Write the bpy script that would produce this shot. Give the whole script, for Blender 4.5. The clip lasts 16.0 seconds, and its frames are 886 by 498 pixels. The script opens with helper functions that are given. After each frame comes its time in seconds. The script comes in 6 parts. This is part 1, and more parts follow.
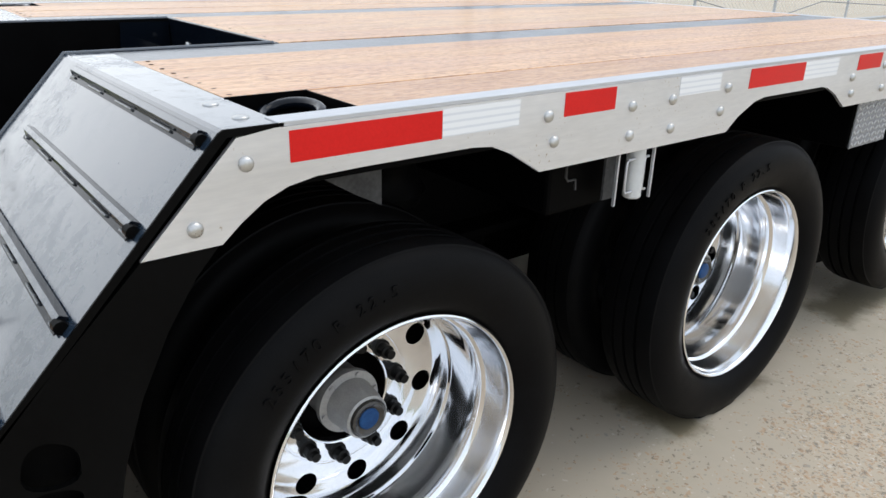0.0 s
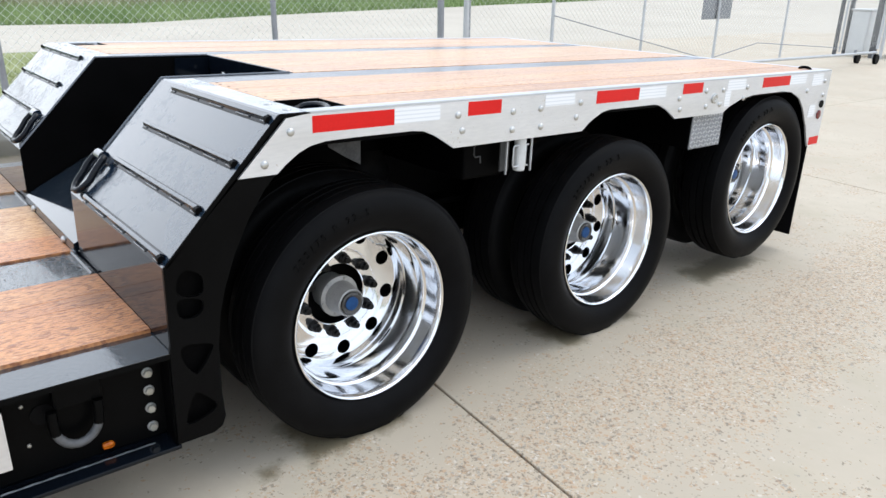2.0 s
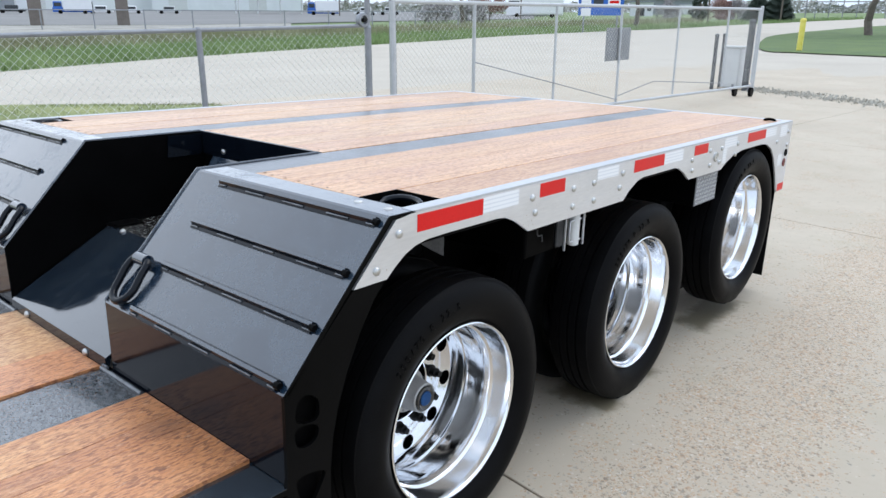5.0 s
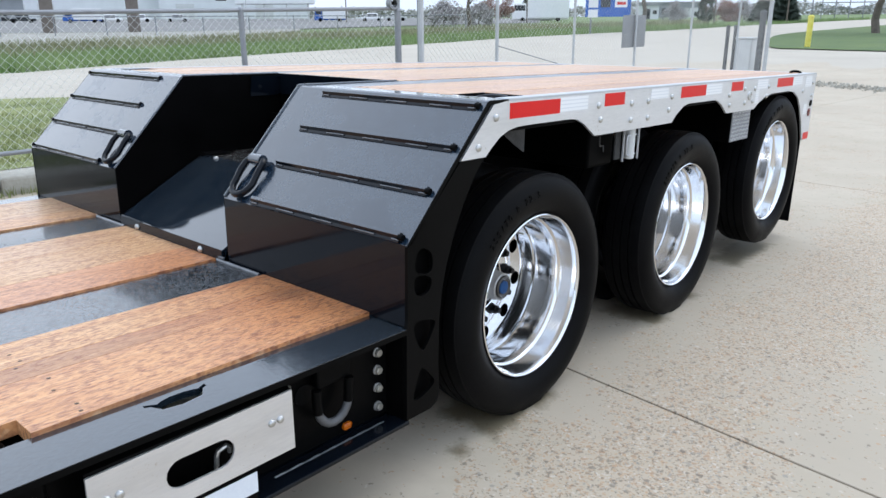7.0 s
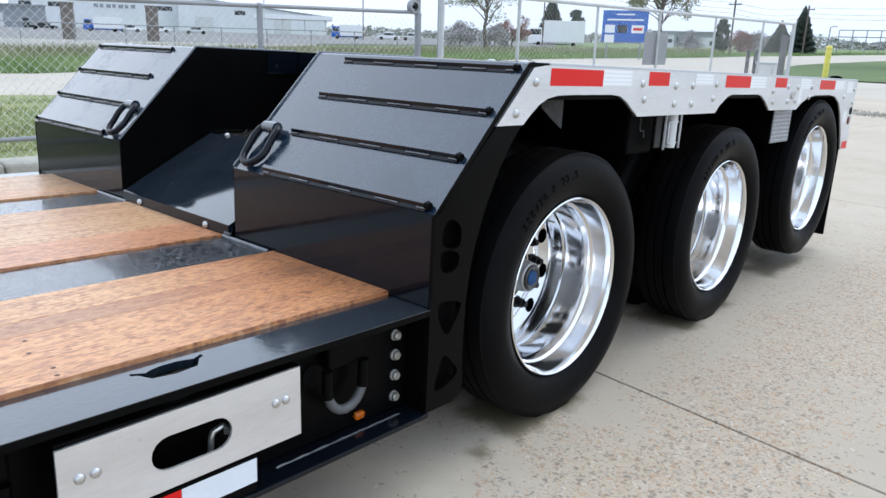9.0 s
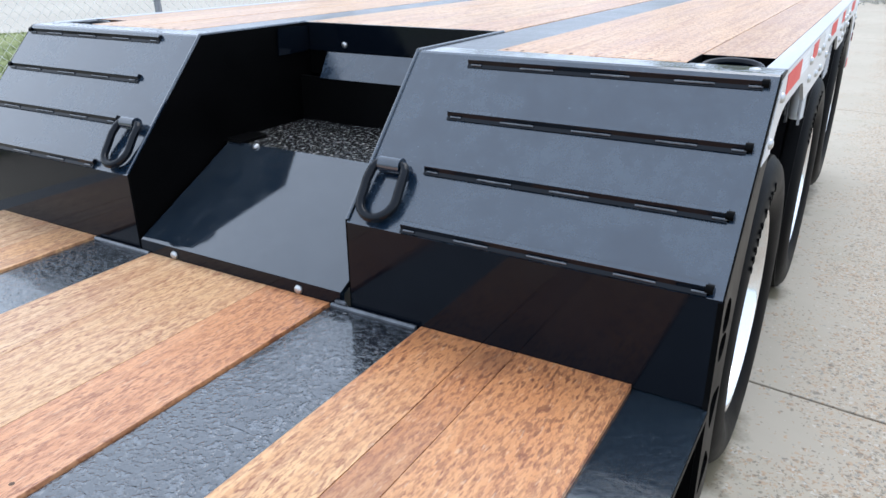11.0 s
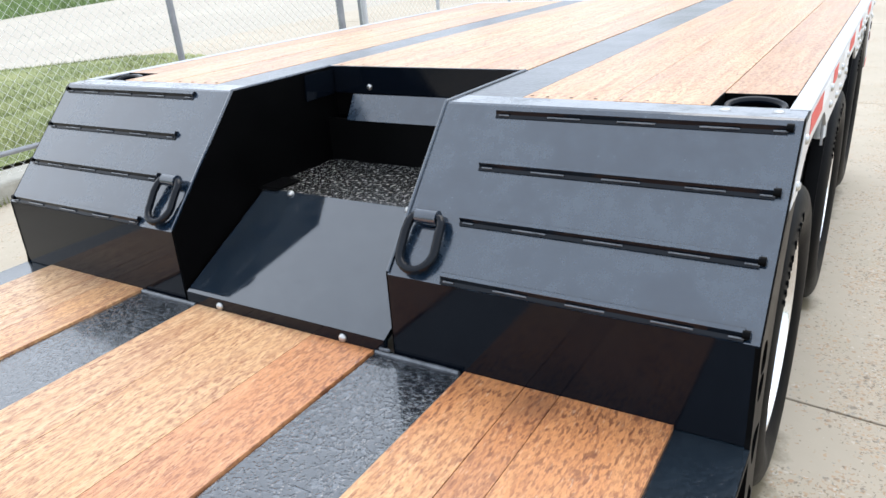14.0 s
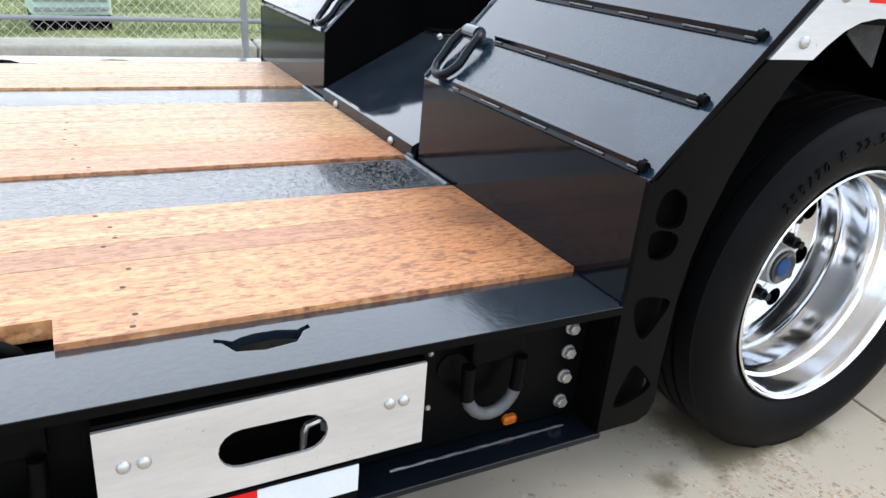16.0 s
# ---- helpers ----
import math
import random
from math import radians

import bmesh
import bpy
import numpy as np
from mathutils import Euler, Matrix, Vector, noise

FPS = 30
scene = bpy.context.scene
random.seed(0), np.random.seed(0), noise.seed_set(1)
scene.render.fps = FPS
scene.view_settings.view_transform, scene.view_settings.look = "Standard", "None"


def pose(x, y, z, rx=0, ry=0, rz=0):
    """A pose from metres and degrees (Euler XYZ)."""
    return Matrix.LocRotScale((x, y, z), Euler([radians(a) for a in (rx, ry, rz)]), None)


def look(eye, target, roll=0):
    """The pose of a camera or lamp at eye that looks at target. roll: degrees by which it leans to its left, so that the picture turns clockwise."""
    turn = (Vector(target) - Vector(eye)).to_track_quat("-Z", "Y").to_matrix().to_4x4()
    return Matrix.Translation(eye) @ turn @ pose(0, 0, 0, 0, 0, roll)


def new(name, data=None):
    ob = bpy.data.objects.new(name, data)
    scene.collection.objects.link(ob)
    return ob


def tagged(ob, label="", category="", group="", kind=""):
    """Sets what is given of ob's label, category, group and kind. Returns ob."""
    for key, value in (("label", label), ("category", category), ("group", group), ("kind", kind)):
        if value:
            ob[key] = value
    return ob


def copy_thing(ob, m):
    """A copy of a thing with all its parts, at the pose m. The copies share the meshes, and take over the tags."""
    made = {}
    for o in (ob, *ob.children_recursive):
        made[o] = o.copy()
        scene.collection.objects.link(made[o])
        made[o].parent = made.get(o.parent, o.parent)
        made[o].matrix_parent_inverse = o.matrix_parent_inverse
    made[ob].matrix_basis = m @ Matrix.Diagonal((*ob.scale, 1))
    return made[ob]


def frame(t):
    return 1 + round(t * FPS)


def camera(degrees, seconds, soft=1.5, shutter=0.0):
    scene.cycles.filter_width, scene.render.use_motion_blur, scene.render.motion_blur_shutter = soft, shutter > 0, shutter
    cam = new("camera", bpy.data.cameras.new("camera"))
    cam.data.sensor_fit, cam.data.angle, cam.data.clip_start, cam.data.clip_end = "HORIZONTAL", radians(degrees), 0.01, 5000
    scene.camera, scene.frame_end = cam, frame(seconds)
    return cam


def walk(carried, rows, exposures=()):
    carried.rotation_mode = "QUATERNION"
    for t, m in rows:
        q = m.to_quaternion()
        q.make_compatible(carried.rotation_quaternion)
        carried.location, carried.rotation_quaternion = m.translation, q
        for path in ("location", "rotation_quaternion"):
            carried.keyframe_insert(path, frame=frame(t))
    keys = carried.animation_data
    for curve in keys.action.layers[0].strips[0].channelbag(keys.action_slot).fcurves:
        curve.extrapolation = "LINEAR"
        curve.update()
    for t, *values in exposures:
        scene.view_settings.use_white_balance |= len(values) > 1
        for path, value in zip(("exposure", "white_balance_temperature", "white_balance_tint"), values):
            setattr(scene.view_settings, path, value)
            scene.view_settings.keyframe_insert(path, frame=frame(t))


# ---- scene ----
cam = camera(62.8, 16.0)
PATH = [
    (0, (0.993, -0.686, 1.441), (-0.395, 0.405, 0.686), 0.16),
    (0.5, (1.286, -0.790, 1.421), (-0.141, 0.323, 0.782), -1.41),
    (1, (1.525, -1.000, 1.486), (0.169, 0.173, 0.800), 0.43),
    (1.5, (1.748, -1.147, 1.496), (0.364, 0.002, 0.825), 0.91),
    (2, (1.873, -1.258, 1.558), (0.491, -0.108, 0.884), 0.81),
    (2.5, (1.850, -1.389, 1.619), (0.523, -0.181, 0.935), 1.16),
    (3, (1.761, -1.481, 1.632), (0.474, -0.213, 0.981), 0.92),
    (3.5, (1.644, -1.466, 1.678), (0.400, -0.170, 1.002), 1.45),
    (3.7, (1.584, -1.438, 1.696), (0.343, -0.125, 1.047), 1.37),
    (5.8, (1.266, -1.866, 1.690), (0.084, -0.471, 1.104), -0.05),
    (6, (1.297, -1.940, 1.668), (0.097, -0.591, 1.018), -1.39),
    (6.5, (1.320, -2.076, 1.545), (0.134, -0.683, 0.961), -0.45),
    (7, (1.381, -2.098, 1.420), (0.170, -0.722, 0.847), -0.37),
    (7.5, (1.464, -2.069, 1.276), (0.207, -0.723, 0.734), 1.70),
    (8, (1.466, -2.052, 1.201), (0.207, -0.688, 0.711), 2.41),
    (8.2, (1.450, -2.038, 1.164), (0.182, -0.678, 0.687), 2.01),
    (10.3, (0.496, -1.998, 1.443), (-0.490, -0.500, 0.757), -0.09),
    (10.5, (0.369, -2.028, 1.463), (-0.559, -0.504, 0.753), -0.64),
    (11, (0.174, -2.045, 1.498), (-0.729, -0.539, 0.721), -1.45),
    (11.5, (0.020, -2.061, 1.573), (-0.862, -0.544, 0.796), -3.12),
    (12, (-0.093, -2.106, 1.670), (-0.864, -0.542, 0.865), -4.12),
    (12.5, (-0.182, -2.154, 1.744), (-0.949, -0.579, 0.959), -4.71),
    (13, (-0.208, -2.184, 1.734), (-1.051, -0.621, 1.002), -5.46),
    (13.5, (-0.077, -2.154, 1.680), (-0.957, -0.615, 0.945), -5.50),
    (14, (0.145, -2.072, 1.642), (-0.804, -0.593, 0.868), -5.09),
    (14.5, (0.389, -1.979, 1.513), (-0.710, -0.608, 0.740), -6.65),
    (15, (0.617, -1.937, 1.436), (-0.569, -0.658, 0.634), -3.16),
    (15.5, (0.793, -1.811, 1.315), (-0.562, -0.725, 0.495), 0.45),
    (16, (0.920, -1.607, 1.207), (-0.615, -0.758, 0.428), 3.88),
]

walk(cam, [(t, look(eye, target, roll)) for t, eye, target, roll in PATH], [(0.0, 0.02, 6800, 10), (0.5, 0.4, 6700, 10), (0.9, 0.42, 6650, 10), (2.0, 0.33, 6600, 10), (3.3, 0.22, 6500, 10), (6.0, 0.08, 6220, 10), (7.0, 0.12, 6220, 10), (8.0, 0.12, 6200, 10), (10.5, 0.28, 6100, 10), (11.2, 0.29, 6050, 10), (12.2, 0.44, 6450, 10), (14.0, 0.48, 6600, 10), (16.0, 0.52, 6500, 10)])

# ---------------------------------------------------------------- light: a bright overcast day
world = bpy.data.worlds.new("overcast_sky")
scene.world = world
world.use_nodes = True
wn, wl = world.node_tree.nodes, world.node_tree.links
sky = wn.new("ShaderNodeTexSky")
sky.sky_type, sky.sun_disc = "NISHITA", False
sky.sun_elevation, sky.sun_rotation = radians(59), radians(12)
sky.air_density, sky.dust_density, sky.ozone_density = 1.0, 4.0, 1.0
pale = wn.new("ShaderNodeHueSaturation")
pale.inputs["Saturation"].default_value = 0.75
wl.new(sky.outputs["Color"], pale.inputs["Color"])
veil = wn.new("ShaderNodeMix")
veil.data_type = "RGBA"
veil.inputs["Factor"].default_value = 0.85
veil.inputs["B"].default_value = (8.3, 9.5, 11.3, 1)
wl.new(pale.outputs["Color"], veil.inputs["A"])
bg = wn["Background"]
bg.inputs["Strength"].default_value = 0.12
# a cloud cover is a little brighter overhead than low down
where, part_z, rise = wn.new("ShaderNodeTexCoord"), wn.new("ShaderNodeSeparateXYZ"), wn.new("ShaderNodeMapRange")
wl.new(where.outputs["Generated"], part_z.inputs["Vector"])
wl.new(part_z.outputs["Z"], rise.inputs["Value"])
rise.inputs["To Min"].default_value, rise.inputs["To Max"].default_value = 0.95, 1.2
scale = wn.new("ShaderNodeVectorMath")
scale.operation = "SCALE"
wl.new(veil.outputs["Result"], scale.inputs["Vector"])
wl.new(rise.outputs["Result"], scale.inputs["Scale"])
# the cloud is thinner and brighter low over the open road
toward, power = wn.new("ShaderNodeVectorMath"), wn.new("ShaderNodeMath")
toward.operation = "DOT_PRODUCT"
toward.inputs[1].default_value = Vector((-9.0, -1.1, 1.9)).normalized()
wl.new(where.outputs["Generated"], toward.inputs[0])
power.operation, power.use_clamp, power.inputs[1].default_value = "POWER", True, 6.0
wl.new(toward.outputs["Value"], power.inputs[0])
glow = wn.new("ShaderNodeMix")
glow.data_type = "RGBA"
glow.inputs["A"].default_value, glow.inputs["B"].default_value = (1, 1, 1, 1), (1.62, 1.52, 1.40, 1)
wl.new(power.outputs["Value"], glow.inputs["Factor"])
lit = wn.new("ShaderNodeVectorMath")
lit.operation = "MULTIPLY"
wl.new(scale.outputs["Vector"], lit.inputs[0])
wl.new(glow.outputs["Result"], lit.inputs[1])
wl.new(lit.outputs["Vector"], bg.inputs["Color"])
sun = new("sun", bpy.data.lights.new("sun", "SUN"))
sun.data.energy, sun.data.angle, sun.data.color = 0.75, radians(40), (1.0, 0.97, 0.92)
sun.matrix_world = look((1.5, 7, 12), (0, 0, 0))


# ---------------------------------------------------------------- materials
def nodes_of(name):
    m = bpy.data.materials.new(name)
    m.use_nodes = True
    t = m.node_tree
    return m, t.nodes, t.links, t.nodes["Principled BSDF"]


def coords(n, l, scale=(1, 1, 1)):
    tc, mp = n.new("ShaderNodeTexCoord"), n.new("ShaderNodeMapping")
    mp.inputs["Scale"].default_value = scale
    l.new(tc.outputs["Object"], mp.inputs["Vector"])
    return mp.outputs["Vector"]


def noise_tex(n, l, vec, scale, detail=4, rough=0.6):
    t = n.new("ShaderNodeTexNoise")
    t.inputs["Scale"].default_value, t.inputs["Detail"].default_value, t.inputs["Roughness"].default_value = scale, detail, rough
    l.new(vec, t.inputs["Vector"])
    return t.outputs["Fac"]


def ramp(n, l, fac, lo, hi, a=(0, 0, 0, 1), b=(1, 1, 1, 1)):
    r = n.new("ShaderNodeValToRGB")
    r.color_ramp.elements[0].position, r.color_ramp.elements[1].position = lo, hi
    r.color_ramp.elements[0].color, r.color_ramp.elements[1].color = a, b
    l.new(fac, r.inputs["Fac"])
    return r.outputs["Color"]


def mix(n, l, fac, a, b, how="MIX"):
    m = n.new("ShaderNodeMix")
    m.data_type, m.blend_type = "RGBA", how
    for key, v in (("Factor", fac), ("A", a), ("B", b)):
        if isinstance(v, (int, float)):
            m.inputs[key].default_value = v
        elif isinstance(v, tuple):
            m.inputs[key].default_value = (*v, 1) if len(v) == 3 else v
        else:
            l.new(v, m.inputs[key])
    return m.outputs["Result"]


def bump(n, l, p, height, strength, dist=0.002):
    b = n.new("ShaderNodeBump")
    b.inputs["Strength"].default_value, b.inputs["Distance"].default_value = strength, dist
    l.new(height, b.inputs["Height"])
    l.new(b.outputs["Normal"], p.inputs["Normal"])


def surface(name, a, b, rough=(0.4, 0.6), metal=0.0, big=2.0, fine=60.0, relief=0.15, coat=0.0, stretch=(1, 1, 1), dist=0.001, spec=0.5, grime=None):
    """A surface of two close colours, mottled at two scales, with fine relief."""
    m, n, l, p = nodes_of(name)
    v = coords(n, l, stretch)
    f1, f2 = noise_tex(n, l, v, big), noise_tex(n, l, v, fine)
    blend = mix(n, l, 0.4, f1, f2)
    colour = mix(n, l, ramp(n, l, blend, 0.35, 0.65), a, b)
    if grime:  # sparse specks of road dirt in clouds
        specks = ramp(n, l, noise_tex(n, l, coords(n, l), 130, 2), 0.66, 0.72)
        clouds = ramp(n, l, noise_tex(n, l, coords(n, l), 5, 3), 0.5, 0.68)
        colour = mix(n, l, mix(n, l, 1.0, specks, clouds, "MULTIPLY"), colour, grime)
    l.new(colour, p.inputs["Base Color"])
    mr = n.new("ShaderNodeMapRange")
    mr.inputs["From Min"].default_value, mr.inputs["From Max"].default_value = 0.3, 0.7
    mr.inputs["To Min"].default_value, mr.inputs["To Max"].default_value = rough
    l.new(f1, mr.inputs["Value"])
    l.new(mr.outputs["Result"], p.inputs["Roughness"])
    p.inputs["Metallic"].default_value, p.inputs["Coat Weight"].default_value = metal, coat
    p.inputs["Coat Roughness"].default_value = 0.06
    p.inputs["Specular IOR Level"].default_value = spec
    if relief:
        bump(n, l, p, f2, relief, dist)
    return m


STAIN = (-0.485, -0.78, 0.548)


def wood_material():
    m, n, l, p = nodes_of("oiled_hardwood")
    v = coords(n, l)
    info = n.new("ShaderNodeObjectInfo")
    shift = n.new("ShaderNodeVectorMath")
    shift.operation = "MULTIPLY_ADD"
    shift.inputs[1].default_value = (7, 13, 3)
    l.new(info.outputs["Random"], shift.inputs[0])
    l.new(v, shift.inputs[2])
    vv = shift.outputs["Vector"]

    def scaled(s):
        mp = n.new("ShaderNodeMapping")
        mp.inputs["Scale"].default_value = s
        l.new(vv, mp.inputs["Vector"])
        return mp.outputs["Vector"]
    grain = noise_tex(n, l, scaled((45, 2.2, 45)), 1.0, 5)
    pores = noise_tex(n, l, scaled((200, 60, 60)), 1.0, 3, 0.6)
    dents = noise_tex(n, l, scaled((108, 31, 40)), 1.0, 2, 0.5)
    cloud = noise_tex(n, l, scaled((5, 1.2, 5)), 1.0, 3)
    base = mix(n, l, ramp(n, l, grain, 0.3, 0.7), (0.60, 0.355, 0.185), (0.82, 0.58, 0.355))
    base = mix(n, l, 1.0, base, info.outputs["Color"], "MULTIPLY")
    base = mix(n, l, mix(n, l, 1.0, ramp(n, l, cloud, 0.45, 0.8), (0.6, 0.6, 0.6), "MULTIPLY"), base, (0.50, 0.22, 0.11))
    streak = noise_tex(n, l, scaled((30, 1.6, 30)), 1.0, 3, 0.5)
    base = mix(n, l, ramp(n, l, streak, 0.56, 0.68, (0, 0, 0, 1), (0.45, 0.45, 0.45, 1)), base, (0.36, 0.17, 0.085))
    # soaked, reddened ends of the low deck where the sloped front drips on it
    xyz = n.new("ShaderNodeSeparateXYZ")
    l.new(v, xyz.inputs["Vector"])
    reach = n.new("ShaderNodeMath")
    reach.operation = "MULTIPLY_ADD"
    reach.inputs[1].default_value = 0.9
    l.new(cloud, reach.inputs[0])
    l.new(xyz.outputs["Y"], reach.inputs[2])
    span = n.new("ShaderNodeMapRange")
    span.inputs["From Min"].default_value, span.inputs["From Max"].default_value = -0.95, -0.35
    l.new(reach.outputs["Value"], span.inputs["Value"])
    side_in = n.new("ShaderNodeMapRange")
    side_in.inputs["From Min"].default_value, side_in.inputs["From Max"].default_value = -1.35, -0.95
    l.new(xyz.outputs["X"], side_in.inputs["Value"])
    low = n.new("ShaderNodeMath")
    low.operation, low.inputs[1].default_value = "LESS_THAN", 0.8
    l.new(xyz.outputs["Z"], low.inputs[0])
    wet = mix(n, l, 1.0, mix(n, l, 1.0, span.outputs["Result"], side_in.outputs["Result"], "MULTIPLY"), low.outputs["Value"], "MULTIPLY")
    base = mix(n, l, mix(n, l, 1.0, wet, (0.9, 0.9, 0.9), "MULTIPLY"), base, (0.60, 0.245, 0.09))
    flecks = mix(n, l, 0.55, ramp(n, l, pores, 0.5, 0.6), ramp(n, l, dents, 0.5, 0.58))
    crowd = ramp(n, l, noise_tex(n, l, scaled((17, 5, 17)), 1.0, 3, 0.6), 0.36, 0.6, (0.6, 0.6, 0.6, 1), (1, 1, 1, 1))
    amount = mix(n, l, 1.0, crowd, mix(n, l, low.outputs["Value"], (0.85, 0.85, 0.85), (1, 1, 1)), "MULTIPLY")
    base = mix(n, l, mix(n, l, 1.0, flecks, amount, "MULTIPLY"), base, mix(n, l, low.outputs["Value"], (0.29, 0.115, 0.055), (0.28, 0.10, 0.045)))
    # pale flecks that put the grain's highlights into the colour
    painted_glints = noise_tex(n, l, scaled((150, 26, 40)), 1.0, 2, 0.5)
    base = mix(n, l, ramp(n, l, painted_glints, 0.63, 0.72, (0, 0, 0, 1), (0.3, 0.3, 0.3, 1)), base, (0.84, 0.62, 0.41))
    # a brown water stain on the low deck
    blur = sums(n, l, "MULTIPLY", sums(n, l, "SUBTRACT", noise_tex(n, l, v, 16, 4, 0.7), 0.5), 0.14)
    gap = n.new("ShaderNodeVectorMath")
    gap.operation, gap.inputs[1].default_value = "DISTANCE", STAIN
    l.new(v, gap.inputs[0])
    stain = ramp(n, l, sums(n, l, "ADD", gap.outputs["Value"], blur), 0.02, 0.10, (0.5, 0.5, 0.5, 1), (0, 0, 0, 1))
    base = mix(n, l, stain, base, (0.17, 0.075, 0.04))
    spots = noise_tex(n, l, scaled((95, 30, 60)), 1.0, 2, 0.5)
    base = mix(n, l, mix(n, l, 1.0, ramp(n, l, spots, 0.56, 0.63, (0, 0, 0, 1), (0.8, 0.8, 0.8, 1)), wet, "MULTIPLY"), base, (0.17, 0.055, 0.026))
    l.new(base, p.inputs["Base Color"])
    l.new(ramp(n, l, cloud, 0.3, 0.8, (0.5, 0.5, 0.5, 1), (0.34, 0.34, 0.34, 1)), p.inputs["Roughness"])
    p.inputs["Coat Weight"].default_value, p.inputs["Coat Roughness"].default_value = 0.4, 0.26
    bump(n, l, p, mix(n, l, 0.4, dents, pores), 0.9, 0.003)
    return m


def grit_material(name, body, speck, relief, film, spec=0.8, ior=1.5, cut=0.48):
    """Blue-black paint over an anti-slip grit, wet in places; each grain tips the gloss a little."""
    m, n, l, p = nodes_of(name)
    v = coords(n, l)
    grit, wet, flake = noise_tex(n, l, v, 240, 2), noise_tex(n, l, v, 2.3, 4), noise_tex(n, l, v, 75, 2, 0.5)
    grains = mix(n, l, 0.55, ramp(n, l, grit, cut - 0.03, cut + 0.18), ramp(n, l, flake, cut, cut + 0.14))
    l.new(mix(n, l, grains, body, speck), p.inputs["Base Color"])
    l.new(ramp(n, l, wet, 0.35, 0.65, (film,) * 3 + (1,), (film + 0.12,) * 3 + (1,)), p.inputs["Roughness"])
    p.inputs["Specular IOR Level"].default_value = spec
    p.inputs["Coat Weight"].default_value, p.inputs["Coat Roughness"].default_value = 0.8, film * 0.8
    p.inputs["IOR"].default_value = ior
    bump(n, l, p, mix(n, l, 0.25, ramp(n, l, flake, cut - 0.06, cut + 0.1), grit), relief, 0.003)
    return m


def gloss_paint(name, clean, marked, gloss, film_gloss, spec, coat, ior=1.5):
    """Glossy black paint, tinted blue for the sky, with a dried film of rain in patches."""
    m, n, l, p = nodes_of(name)
    v = coords(n, l)
    cloud, marks, dust = noise_tex(n, l, v, 4.0, 5, 0.6), noise_tex(n, l, v, 19, 7, 0.78), noise_tex(n, l, v, 160, 3)
    film = mix(n, l, 0.5, ramp(n, l, cloud, 0.44, 0.56), ramp(n, l, marks, 0.46, 0.58))
    film = mix(n, l, mix(n, l, 1.0, ramp(n, l, dust, 0.6, 0.68), (0.5, 0.5, 0.5), "MULTIPLY"), film, (1, 1, 1))
    l.new(mix(n, l, film, clean, marked), p.inputs["Base Color"])
    l.new(mix(n, l, film, (gloss,) * 3, (film_gloss,) * 3), p.inputs["Roughness"])
    p.inputs["Specular IOR Level"].default_value = spec
    p.inputs["Coat Weight"].default_value = coat
    l.new(mix(n, l, film, (gloss,) * 3, (film_gloss * 0.7,) * 3), p.inputs["Coat Roughness"])
    p.inputs["IOR"].default_value = ior
    bump(n, l, p, dust, 0.03, 0.001)
    return m


def tape_material():
    m, n, l, p = nodes_of("white_reflective_tape")
    w = n.new("ShaderNodeTexWave")
    w.bands_direction = "Z"
    w.inputs["Scale"].default_value, w.inputs["Distortion"].default_value = 24, 0.4
    l.new(coords(n, l), w.inputs["Vector"])
    l.new(ramp(n, l, w.outputs["Fac"], 0.55, 0.95, (0.84, 0.85, 0.86, 1), (0.70, 0.72, 0.75, 1)), p.inputs["Base Color"])
    p.inputs["Roughness"].default_value, p.inputs["Specular IOR Level"].default_value = 0.35, 0.4
    return m


def sums(n, l, how, a, b):
    m = n.new("ShaderNodeMath")
    m.operation = how
    for k, v in enumerate((a, b)):
        if isinstance(v, (int, float)):
            m.inputs[k].default_value = v
        else:
            l.new(v, m.inputs[k])
    return m.outputs["Value"]


